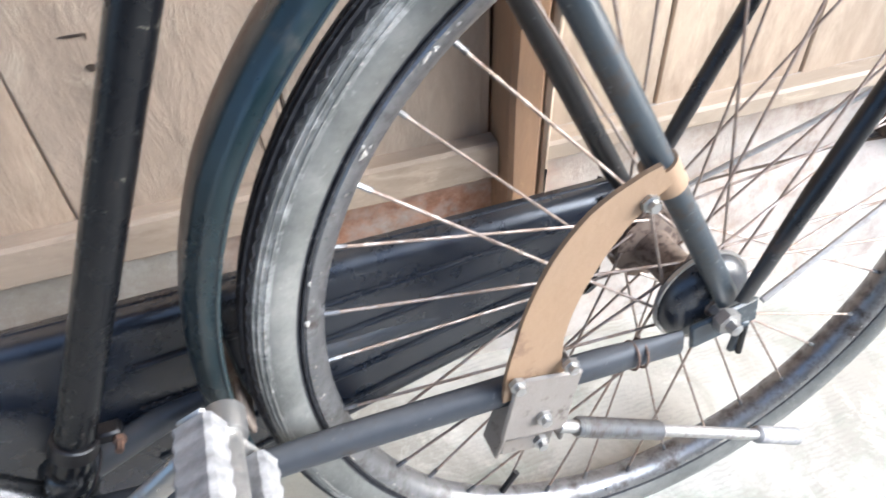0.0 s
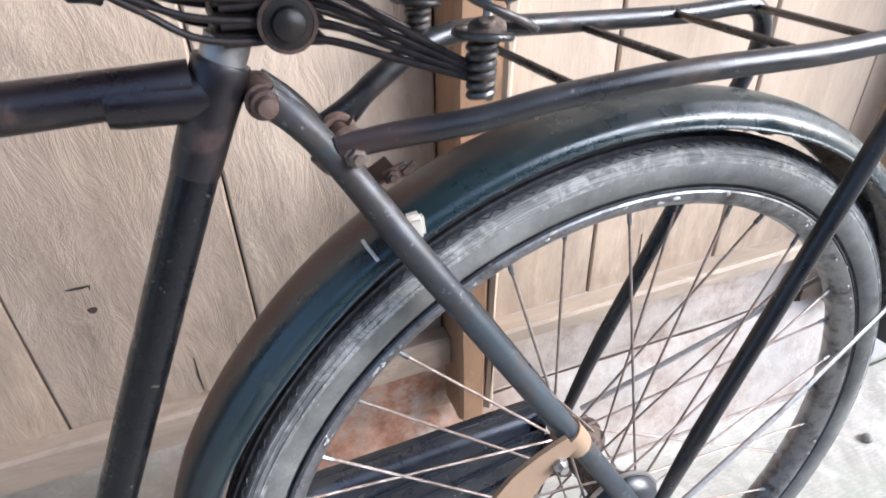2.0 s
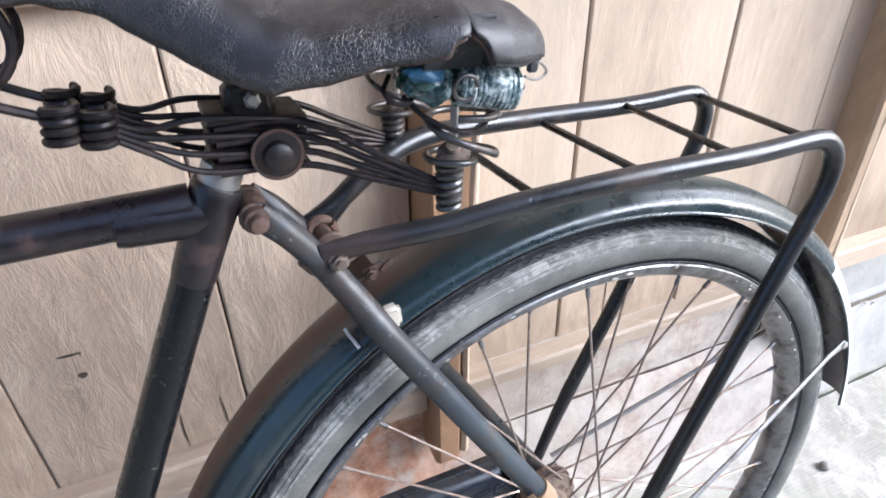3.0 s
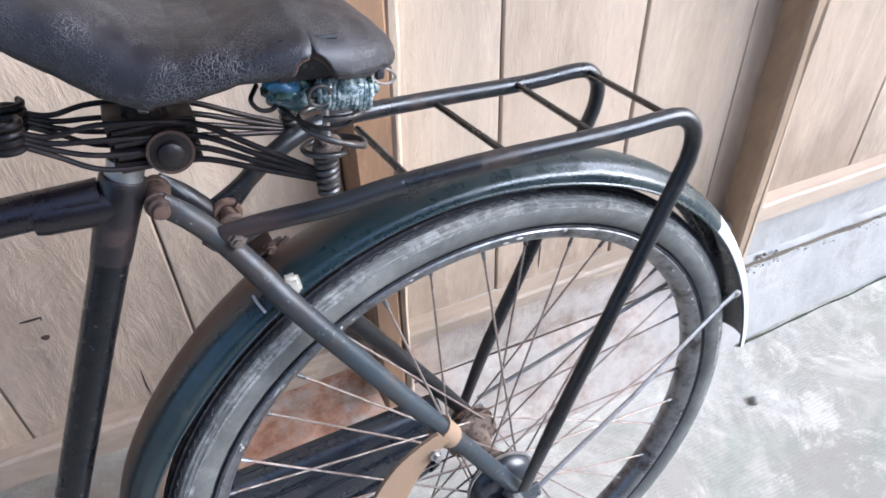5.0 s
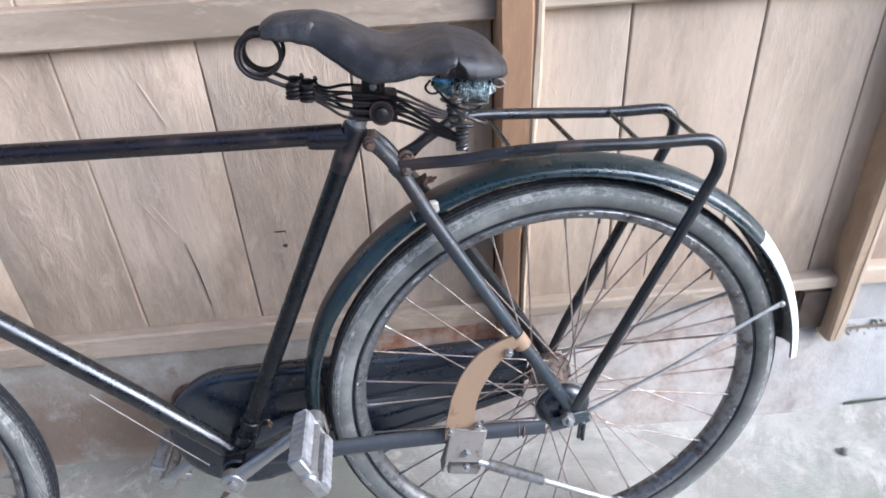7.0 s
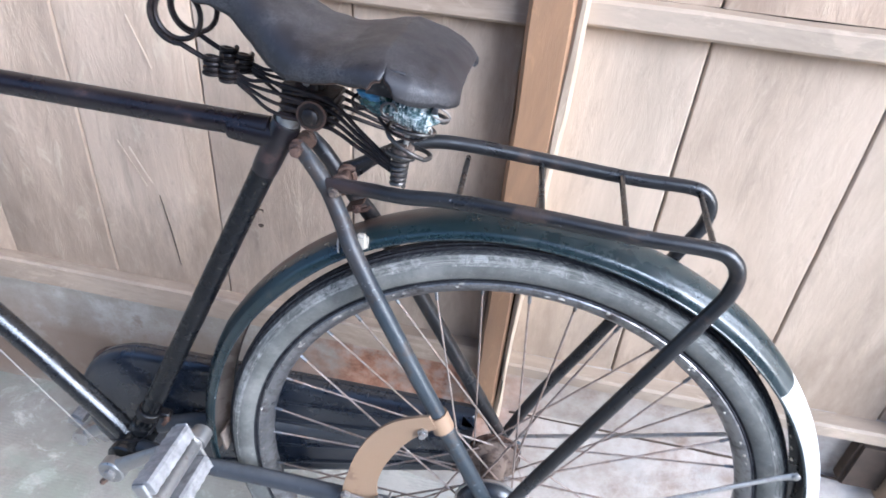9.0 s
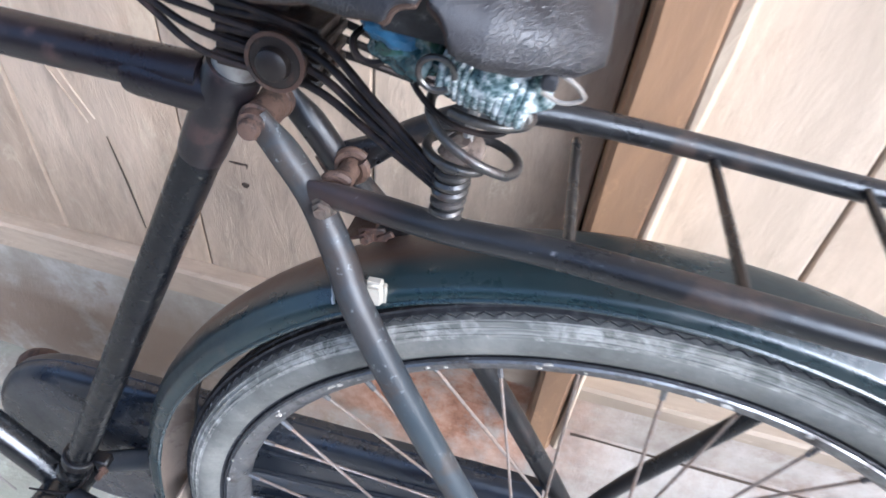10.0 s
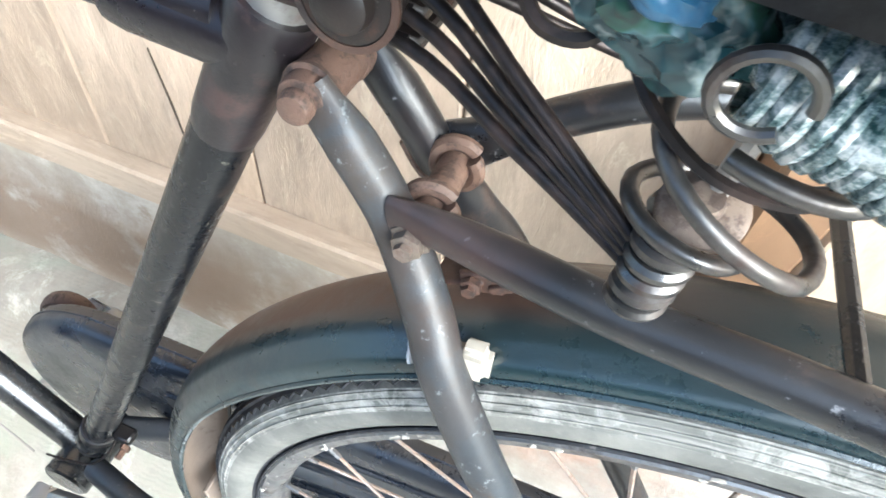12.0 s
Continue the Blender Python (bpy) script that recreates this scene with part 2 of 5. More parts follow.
def leather_material():
    m, n, l, p = material("cracked_black_leather")
    big = noise_node(n, l, 22, 7, 0.7)
    tc, bend, add = n.new("ShaderNodeTexCoord"), n.new("ShaderNodeTexNoise"), n.new("ShaderNodeMix")
    bend.inputs["Scale"].default_value = 120
    add.data_type, add.blend_type = "RGBA", "ADD"
    add.inputs[0].default_value = 0.012
    l.new(tc.outputs["Object"], bend.inputs["Vector"])
    l.new(tc.outputs["Object"], add.inputs[6])
    l.new(bend.outputs["Color"], add.inputs[7])
    net = n.new("ShaderNodeTexVoronoi")
    net.feature = "DISTANCE_TO_EDGE"
    net.inputs["Scale"].default_value = 430
    l.new(add.outputs[2], net.inputs["Vector"])
    fine = noise_node(n, l, 420, 4, 0.7)
    worn = ramp(n, l, noise_node(n, l, 16, 6, 0.7), [(0.43, grey(0.03)), (0.60, grey(0.9))])
    crack = n.new("ShaderNodeMath")
    crack.operation = "MULTIPLY"
    l.new(ramp(n, l, net.outputs["Distance"], [(0.02, grey(0.8)), (0.14, grey(0))]), crack.inputs[0])
    l.new(worn, crack.inputs[1])
    c = ramp(n, l, big, [(0.35, (0.014, 0.013, 0.016)), (0.7, (0.032, 0.029, 0.031))])
    # cracks drawn paler than the leather, with their glints put into the colour
    c = mix(n, l, crack.outputs[0], c, (0.095, 0.091, 0.094))
    l.new(c, p.inputs["Base Color"])
    l.new(ramp(n, l, big, [(0.35, grey(0.42)), (0.7, grey(0.60))]), p.inputs["Roughness"])
    p.inputs["Specular IOR Level"].default_value = 0.7
    bump(n, l, p, mix(n, l, 0.25, crack.outputs[0], fine), 0.6, 0.0013)
    return m


M_leather = leather_material()


def wood_material(name, light, mid, dark, stain=0.5, along="z", red=0.0, streaks=0.55, relief=0.55, flakes=0.4, smears=0.6, depth=0.003, flaky=0.45, low_brown=0.0):
    """Weathered planed softwood with grain along the piece."""
    m, n, l, p = material(name)
    info = n.new("ShaderNodeObjectInfo")
    off = n.new("ShaderNodeVectorMath")
    off.operation = "SCALE"
    comb = n.new("ShaderNodeCombineXYZ")
    for k in range(3):
        l.new(info.outputs["Random"], comb.inputs[k])
    l.new(comb.outputs[0], off.inputs[0])
    off.inputs[3].default_value = 17.0
    st = {"z": (1, 1, 0.06), "x": (0.06, 1, 1)}[along]
    st2 = {"z": (1, 1, 0.35), "x": (0.35, 1, 1)}[along]
    grain = noise_node(n, l, 95, 5, 0.6, st, off.outputs[0], warp=0.4)
    figure = noise_node(n, l, 14, 5, 0.6, st, off.outputs[0], warp=1.2)
    blot = noise_node(n, l, 7, 7, 0.68, st2, off.outputs[0])
    fine = noise_node(n, l, 46, 6, 0.7, st2, off.outputs[0])
    c = ramp(n, l, figure, [(0.25, mid), (0.5, light), (0.8, mid)])
    c = mix(n, l, ramp(n, l, grain, [(0.35, grey(0.0)), (0.75, grey(0.45))]), c, mid, "MIX")
    c = mix(n, l, ramp(n, l, blot, [(0.44, grey(0)), (0.70, grey(stain))]), c, dark)
    smear = noise_node(n, l, 3.2, 8, 0.72, st2, off.outputs[0], warp=1.0)
    c = mix(n, l, ramp(n, l, smear, [(0.45, grey(0)), (0.60, grey(smears))]), c, tuple(v * 0.5 for v in mid))
    streak = noise_node(n, l, 28, 6, 0.7, {"z": (1, 1, 0.12), "x": (0.12, 1, 1)}[along], off.outputs[0], warp=0.6)
    c = mix(n, l, ramp(n, l, streak, [(0.58, grey(0)), (0.70, grey(streaks))]), c, dark)
    flake = noise_node(n, l, 30, 6, 0.75, st2, off.outputs[0], warp=0.7)
    c = mix(n, l, ramp(n, l, flake, [(0.56, grey(0)), (0.64, grey(flakes))]), c, tuple(min(0.8, v * 1.28) for v in light))
    c = mix(n, l, ramp(n, l, fine, [(0.58, grey(0)), (0.74, grey(0.5))]), c, dark)
    # brown stain beside the post, with the post's shade mixed into its colour
    if red:
        tc = n.new("ShaderNodeTexCoord")
        sep = n.new("ShaderNodeSeparateXYZ")
        l.new(tc.outputs["Object"], sep.inputs[0])
        near = n.new("ShaderNodeMapRange")
        l.new(sep.outputs[0], near.inputs[0])
        near.inputs[1].default_value, near.inputs[2].default_value = -0.140, -0.075
        cut = n.new("ShaderNodeMath")
        cut.operation = "LESS_THAN"
        l.new(sep.outputs[0], cut.inputs[0])
        cut.inputs[1].default_value = -0.02
        both = n.new("ShaderNodeMath")
        both.operation = "MULTIPLY"
        l.new(near.outputs[0], both.inputs[0])
        l.new(cut.outputs[0], both.inputs[1])
        amount = n.new("ShaderNodeMath")
        amount.operation = "MULTIPLY"
        l.new(both.outputs[0], amount.inputs[0])
        l.new(ramp(n, l, blot, [(0.3, grey(0.25)), (0.6, grey(0.75))]), amount.inputs[1])
        c = mix(n, l, amount.outputs[0], c, (0.20, 0.100, 0.046))
    if low_brown:
        # browner towards the foot, in uneven tongues
        tc, sep = n.new("ShaderNodeTexCoord"), n.new("ShaderNodeSeparateXYZ")
        l.new(tc.outputs["Object"], sep.inputs[0])
        reach, foot, share = n.new("ShaderNodeMath"), n.new("ShaderNodeMapRange"), n.new("ShaderNodeMath")
        reach.operation, share.operation = "MULTIPLY_ADD", "MULTIPLY"
        l.new(noise_node(n, l, 16, 7, 0.7, (1, 1, 0.25), off.outputs[0]), reach.inputs[0])
        reach.inputs[1].default_value = -0.55
        l.new(sep.outputs[2], reach.inputs[2])
        l.new(reach.outputs[0], foot.inputs[0])
        foot.inputs[1].default_value, foot.inputs[2].default_value = 0.24, 0.10
        l.new(foot.outputs[0], share.inputs[0])
        l.new(ramp(n, l, fine, [(0.30, grey(0.45 * low_brown)), (0.60, grey(low_brown))]), share.inputs[1])
        c = mix(n, l, share.outputs[0], c, (0.27, 0.205, 0.150))
    c = mix(n, l, 0.22, c, mix(n, l, info.outputs["Random"], (0.40, 0.285, 0.20), (0.60, 0.51, 0.405)))
    l.new(c, p.inputs["Base Color"])
    p.inputs["Roughness"].default_value = 0.62
    p.inputs["Specular IOR Level"].default_value = 0.35
    bump(n, l, p, mix(n, l, flaky, mix(n, l, 0.5, grain, fine), flake), relief, depth)
    return m


M_plank = wood_material("weathered_plank", (0.71, 0.555, 0.415), (0.57, 0.432, 0.315), (0.21, 0.150, 0.106), 0.50, red=1.0, streaks=0.36, relief=0.8, smears=0.48, depth=0.0055, flaky=0.78, low_brown=0.75)
M_plank_pale = wood_material("pale_plank", (0.65, 0.525, 0.400), (0.55, 0.432, 0.318), (0.28, 0.21, 0.152), 0.42, streaks=0.32, relief=0.5, flakes=0.16, smears=0.40, depth=0.004, flaky=0.65, low_brown=0.85)
M_rail = wood_material("weathered_rail", (0.50, 0.40, 0.305), (0.39, 0.305, 0.225), (0.18, 0.13, 0.095), 0.55, "x")
M_rail_pale = wood_material("pale_rail", (0.68, 0.56, 0.43), (0.58, 0.46, 0.345), (0.30, 0.22, 0.16), 0.4, "x", flakes=0.2, smears=0.35)
M_post = wood_material("brown_post", (0.43, 0.220, 0.088), (0.31, 0.140, 0.052), (0.12, 0.052, 0.023), 0.6)
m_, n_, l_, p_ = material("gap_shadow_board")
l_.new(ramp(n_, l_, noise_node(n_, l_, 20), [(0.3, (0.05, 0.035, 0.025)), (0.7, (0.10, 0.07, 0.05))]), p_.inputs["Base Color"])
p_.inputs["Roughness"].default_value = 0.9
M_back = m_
M_tan_post = wood_material("tan_post", (0.52, 0.375, 0.240), (0.42, 0.288, 0.175), (0.21, 0.130, 0.076), 0.5)
M_sapwood = wood_material("pale_sapwood", (0.66, 0.53, 0.39), (0.54, 0.415, 0.29), (0.28, 0.195, 0.13), 0.4)


def plinth_material():
    m, n, l, p = material("stained_cement")
    geo = n.new("ShaderNodeTexCoord")
    sep = n.new("ShaderNodeSeparateXYZ")
    l.new(geo.outputs["Object"], sep.inputs[0])
    big = noise_node(n, l, 8, 8, 0.7)
    fine = noise_node(n, l, 120, 6, 0.75)
    c = ramp(n, l, big, [(0.3, (0.34, 0.33, 0.305)), (0.55, (0.445, 0.435, 0.41)), (0.75, (0.29, 0.26, 0.225))])
    # a patch of bare red clay beside the post

    def bell(sock, centre, width):
        a = n.new("ShaderNodeMath")
        a.operation = "SUBTRACT"
        l.new(sock, a.inputs[0])
        a.inputs[1].default_value = centre
        b = n.new("ShaderNodeMath")
        b.operation = "ABSOLUTE"
        l.new(a.outputs[0], b.inputs[0])
        d = n.new("ShaderNodeMapRange")
        l.new(b.outputs[0], d.inputs[0])
        d.inputs[1].default_value, d.inputs[2].default_value = width, width * 0.35
        return d.outputs[0]

    def times(a, b):
        x = n.new("ShaderNodeMath")
        x.operation = "MULTIPLY"
        l.new(a, x.inputs[0])
        l.new(b, x.inputs[1])
        return x.outputs[0]

    tan = times(bell(sep.outputs[0], 0.28, 0.50), ramp(n, l, noise_node(n, l, 10, 7, 0.72), [(0.34, grey(0.35)), (0.58, grey(1))]))
    c = mix(n, l, tan, c, ramp(n, l, noise_node(n, l, 24, 6, 0.7), [(0.36, (0.27, 0.19, 0.145)), (0.52, (0.43, 0.355, 0.305)), (0.68, (0.52, 0.465, 0.42))]))
    warm = bell(sep.outputs[0], -1.0, 1.6)
    c = mix(n, l, warm, c, ramp(n, l, big, [(0.35, (0.32, 0.28, 0.23)), (0.50, (0.42, 0.38, 0.325)), (0.62, (0.56, 0.54, 0.495)), (0.72, (0.31, 0.25, 0.19))]))
    # brown soil splashed along the foot of the wall, further along
    soil = times(times(bell(sep.outputs[0], -0.95, 0.95), bell(sep.outputs[2], 0.09, 0.17)), ramp(n, l, noise_node(n, l, 9, 6, 0.7), [(0.28, grey(0.25)), (0.48, grey(0.9))]))
    c = mix(n, l, soil, c, (0.23, 0.160, 0.110))
    red = times(times(bell(sep.outputs[0], -0.17, 0.27), bell(sep.outputs[2], 0.19, 0.17)), ramp(n, l, noise_node(n, l, 14, 6, 0.7), [(0.36, grey(0.15)), (0.54, grey(1))]))
    c = mix(n, l, red, c, ramp(n, l, noise_node(n, l, 26, 7, 0.7), [(0.36, (0.23, 0.105, 0.060)), (0.50, (0.39, 0.20, 0.125)), (0.66, (0.53, 0.345, 0.25))]))
    c = mix(n, l, ramp(n, l, fine, [(0.62, grey(0)), (0.72, grey(0.6))]), c, (0.20, 0.17, 0.14))
    l.new(c, p.inputs["Base Color"])
    p.inputs["Roughness"].default_value = 0.9
    bump(n, l, p, mix(n, l, 0.4, noise_node(n, l, 26, 8, 0.75), fine), 0.7, 0.005)
    return m


M_plinth = plinth_material()


def ground_material():
    m, n, l, p = material("brushed_concrete")
    big = noise_node(n, l, 2.2, 8, 0.68)
    mid = noise_node(n, l, 11, 8, 0.7)
    fine = noise_node(n, l, 150, 5, 0.7)
    c = ramp(n, l, big, [(0.30, (0.40, 0.375, 0.325)), (0.5, (0.53, 0.505, 0.445)), (0.68, (0.395, 0.38, 0.33))])
    c = mix(n, l, ramp(n, l, mid, [(0.50, grey(0)), (0.72, grey(0.55))]), c, (0.31, 0.29, 0.25))
    tg, sg, dg, mg = n.new("ShaderNodeTexCoord"), n.new("ShaderNodeSeparateXYZ"), n.new("ShaderNodeMapRange"), n.new("ShaderNodeMath")
    l.new(tg.outputs["Object"], sg.inputs[0])
    uneven = n.new("ShaderNodeMath")
    uneven.operation = "MULTIPLY_ADD"
    l.new(noise_node(n, l, 1.3, 7, 0.7), uneven.inputs[0])
    uneven.inputs[1].default_value = 1.6
    shifted = n.new("ShaderNodeMath")
    shifted.operation = "SUBTRACT"
    l.new(sg.outputs[0], uneven.inputs[2])
    l.new(uneven.outputs[0], shifted.inputs[0])
    shifted.inputs[1].default_value = 0.8
    l.new(shifted.outputs[0], dg.inputs[0])
    dg.inputs[1].default_value, dg.inputs[2].default_value = -0.10, -0.80
    mg.operation = "MULTIPLY"
    l.new(dg.outputs[0], mg.inputs[0])
    l.new(ramp(n, l, noise_node(n, l, 6, 7, 0.7), [(0.34, grey(0.35)), (0.56, grey(0.85))]), mg.inputs[1])
    c = mix(n, l, mg.outputs[0], c, ramp(n, l, noise_node(n, l, 18, 6, 0.7), [(0.35, (0.215, 0.175, 0.135)), (0.65, (0.345, 0.30, 0.245))]))
    c = mix(n, l, ramp(n, l, noise_node(n, l, 4.3, 8, 0.72, warp=0.8), [(0.46, grey(0)), (0.56, grey(0.65))]), c, (0.33, 0.305, 0.255))
    c = mix(n, l, ramp(n, l, noise_node(n, l, 7.5, 8, 0.75, warp=0.5), [(0.54, grey(0)), (0.64, grey(0.8))]), c, (0.66, 0.635, 0.565))
    moss = noise_node(n, l, 3.1, 7, 0.72, offset=None, stretch=(1, 1.6, 1), warp=0.8)
    c = mix(n, l, ramp(n, l, moss, [(0.50, grey(0)), (0.62, grey(0.6))]), c, (0.30, 0.32, 0.25))
    c = mix(n, l, ramp(n, l, fine, [(0.64, grey(0)), (0.74, grey(0.5))]), c, (0.25, 0.23, 0.20))
    l.new(c, p.inputs["Base Color"])
    p.inputs["Roughness"].default_value = 0.85
    ribs = n.new("ShaderNodeTexWave")
    ribs.wave_type, ribs.bands_direction = "BANDS", "Y"
    ribs.inputs["Scale"].default_value, ribs.inputs["Distortion"].default_value = 46, 5
    ribs.inputs["Detail"].default_value, ribs.inputs["Detail Scale"].default_value = 4, 1.6
    tc = n.new("ShaderNodeTexCoord")
    l.new(tc.outputs["Object"], ribs.inputs["Vector"])
    h = mix(n, l, ramp(n, l, mid, [(0.44, grey(0.0)), (0.70, grey(0.28))]), fine, ribs.outputs["Fac"])
    groove = n.new("ShaderNodeMath")
    groove.operation = "MULTIPLY"
    l.new(ramp(n, l, ribs.outputs["Fac"], [(0.10, grey(0.22)), (0.50, grey(0))]), groove.inputs[0])
    l.new(ramp(n, l, mid, [(0.42, grey(0.0)), (0.60, grey(1))]), groove.inputs[1])
    c = mix(n, l, groove.outputs[0], c, (0.24, 0.22, 0.20))
    l.new(c, p.inputs["Base Color"])
    bump(n, l, p, h, 0.45, 0.004)
    return m


M_ground = ground_material()
m_, n_, l_, p_ = material("pebble_stone")
l_.new(ramp(n_, l_, noise_node(n_, l_, 80), [(0.3, (0.13, 0.12, 0.11)), (0.7, (0.27, 0.25, 0.22))]), p_.inputs["Base Color"])
M_pebble = m_
m_, n_, l_, p_ = material("white_plastic")
l_.new(ramp(n_, l_, noise_node(n_, l_, 60), [(0.3, (0.38, 0.345, 0.285)), (0.7, (0.50, 0.46, 0.39))]), p_.inputs["Base Color"])
p_.inputs["Roughness"].default_value = 0.45
M_plastic = m_
m_, n_, l_, p_ = material("foil_and_tape")
patch = ramp(n_, l_, noise_node(n_, l_, 60, 3, 0.5, warp=1.0), [(0.36, (0.014, 0.042, 0.050)), (0.48, (0.055, 0.125, 0.135)), (0.57, (0.024, 0.070, 0.050)), (0.66, (0.016, 0.024, 0.026))])
patch = mix(n_, l_, ramp(n_, l_, noise_node(n_, l_, 150, 3, 0.5), [(0.58, grey(0)), (0.70, grey(0.6))]), patch, (0.34, 0.40, 0.40))
l_.new(patch, p_.inputs["Base Color"])
p_.inputs["Roughness"].default_value = 0.22
bump(n_, l_, p_, noise_node(n_, l_, 150, 3, 0.5), 0.35, 0.002)
M_tape = m_
m_, n_, l_, p_ = material("blue_tape")
l_.new(ramp(n_, l_, noise_node(n_, l_, 90), [(0.3, (0.015, 0.06, 0.13)), (0.7, (0.05, 0.15, 0.25))]), p_.inputs["Base Color"])
p_.inputs["Roughness"].default_value = 0.3
M_bluetape = m_
# silvery plastic whose palest mottles are its highlights painted in
m_, n_, l_, p_ = material("cloudy_plastic")
l_.new(ramp(n_, l_, noise_node(n_, l_, 200, 5, 0.75), [(0.38, (0.020, 0.050, 0.052)), (0.48, (0.17, 0.235, 0.24)), (0.60, (0.66, 0.70, 0.70))]), p_.inputs["Base Color"])
p_.inputs["Roughness"].default_value = 0.15
p_.inputs["Transmission Weight"].default_value = 0.25
M_clear = m_
m_, n_, l_, p_ = material("pedal_rubber")
l_.new(ramp(n_, l_, noise_node(n_, l_, 60, 6, 0.7), [(0.35, (0.17, 0.165, 0.165)), (0.7, (0.36, 0.35, 0.345))]), p_.inputs["Base Color"])
p_.inputs["Roughness"].default_value = 0.75
M_pedal = m_

m_, n_, l_, p_ = material("dry_twig")
l_.new(ramp(n_, l_, noise_node(n_, l_, 150), [(0.3, (0.10, 0.08, 0.055)), (0.7, (0.22, 0.18, 0.13))]), p_.inputs["Base Color"])
M_twig = m_

# ---- mesh helpers ----


def link(name, bm, mat, parent=None, label="", smooth=True):
    me = bpy.data.meshes.new(name)
    bmesh.ops.recalc_face_normals(bm, faces=bm.faces)
    bm.to_mesh(me)
    bm.free()
    for q in me.polygons:
        q.use_smooth = smooth
    if smooth:
        me.set_sharp_from_angle(angle=radians(38))
    for one in mat if isinstance(mat, (list, tuple)) else [mat]:
        me.materials.append(one)
    ob = new(name, me)
    if parent is not None:
        ob.parent = parent
    if label:
        tagged(ob, label)
    return ob


def part(name, bm, mat, parent, label="", smooth=True):
    return link(name, bm, mat, parent, label, smooth)


def sweep(points, radius, sides=12, closed=False, bm=None, caps=True, squash=None):
    """A tube along points; radius a number or one per point; squash: (axis, factor per point) flattens it."""
    bm = bm or bmesh.new()
    pts = [Vector(p) for p in points]
    rad = radius if isinstance(radius, (list, tuple)) else [radius] * len(pts)
    rings, nrm = [], None
    for i, p in enumerate(pts):
        a = pts[i - 1] if (i or closed) else p
        b = pts[(i + 1) % len(pts)] if (i + 1 < len(pts) or closed) else p
        d = (b - a).normalized()
        if nrm is None:
            nrm = d.orthogonal().normalized()
        nrm = (nrm - d * nrm.dot(d)).normalized()
        bi = d.cross(nrm)
        ring = []
        for k in range(sides):
            t = 2 * math.pi * k / sides
            off = (nrm * math.cos(t) + bi * math.sin(t)) * rad[i]
            if squash:
                ax = Vector(squash[0]).normalized()
                along = off.dot(ax)
                off += ax * (along * squash[1][i] - along)
            ring.append(bm.verts.new(p + off))
        rings.append(ring)
    n = len(rings)
    for i in range(n if closed else n - 1):
        r0, r1 = rings[i], rings[(i + 1) % n]
        for k in range(sides):
            bm.faces.new((r0[k], r0[(k + 1) % sides], r1[(k + 1) % sides], r1[k]))
    if caps and not closed:
        bm.faces.new(rings[0])
        bm.faces.new(list(reversed(rings[-1])))
    return bm


def smooth_path(points, steps=8):
    """A Catmull-Rom curve through the points."""
    p = [Vector(q) for q in points]
    p = [p[0] * 2 - p[1]] + p + [p[-1] * 2 - p[-2]]
    out = []
    for i in range(1, len(p) - 2):
        for s in range(steps):
            t = s / steps
            out.append(0.5 * ((2 * p[i]) + (p[i + 1] - p[i - 1]) * t + (2 * p[i - 1] - 5 * p[i] + 4 * p[i + 1] - p[i + 2]) * t * t + (3 * p[i] - p[i - 1] - 3 * p[i + 1] + p[i + 2]) * t ** 3))
    out.append(p[-2])
    return out


def box(centre, size, bevel=0.002, turn=None, bm=None, segs=1):
    out = bm or bmesh.new()
    one = bmesh.new()
    bmesh.ops.create_cube(one, size=1)
    for v in one.verts:
        v.co = Vector((v.co[k] * size[k] for k in range(3)))
    if bevel:
        bmesh.ops.bevel(one, geom=one.edges[:], offset=bevel, segments=segs, affect="EDGES")
    m = Matrix.Translation(centre) @ (turn.to_4x4() if turn else Matrix())
    made = {v: out.verts.new(m @ v.co) for v in one.verts}
    for q in one.faces:
        out.faces.new([made[v] for v in q.verts])
    one.free()
    return out


def lathe(profile, centre, axis, sides=24, bm=None):
    """profile: (radius, along) pairs, turned about axis through centre."""
    bm = bm or bmesh.new()
    ax = Vector(axis).normalized()
    u = ax.orthogonal().normalized()
    w = ax.cross(u)
    rings = []
    for r, h in profile:
        rings.append([bm.verts.new(Vector(centre) + ax * h + (u * math.cos(t) + w * math.sin(t)) * max(r, 1e-5)) for t in (2 * math.pi * k / sides for k in range(sides))])
    for a, b in zip(rings, rings[1:]):
        for k in range(sides):
            bm.faces.new((a[k], a[(k + 1) % sides], b[(k + 1) % sides], b[k]))
    bm.faces.new(rings[0])
    bm.faces.new(list(reversed(rings[-1])))
    return bm


def spin(section, a0, a1, steps, centre=(0, 0, 0), bm=None, closed_section=True, bulge=None):
    """Sweeps a (radius, y) section about the y axis through centre, from a0 to a1 degrees (0: towards +x, 90: up)."""
    bm = bm or bmesh.new()
    full = abs(a1 - a0) >= 359.9
    rings = []
    for i in range(steps if full else steps + 1):
        t = radians(a0 + (a1 - a0) * i / steps)
        deg = a0 + (a1 - a0) * i / steps
        ring = [(r + bulge(deg, r) if bulge else r, y) for r, y in section]
        rings.append([bm.verts.new((centre[0] + r * math.cos(t), centre[1] + y, centre[2] + r * math.sin(t))) for r, y in ring])
    n, m = len(rings), len(section)
    for i in range(n if full else n - 1):
        a, b = rings[i], rings[(i + 1) % n]
        for k in range(m if closed_section else m - 1):
            bm.faces.new((a[k], a[(k + 1) % m], b[(k + 1) % m], b[k]))
    if not full and closed_section:
        bm.faces.new(rings[0])
        bm.faces.new(list(reversed(rings[-1])))
    return bm


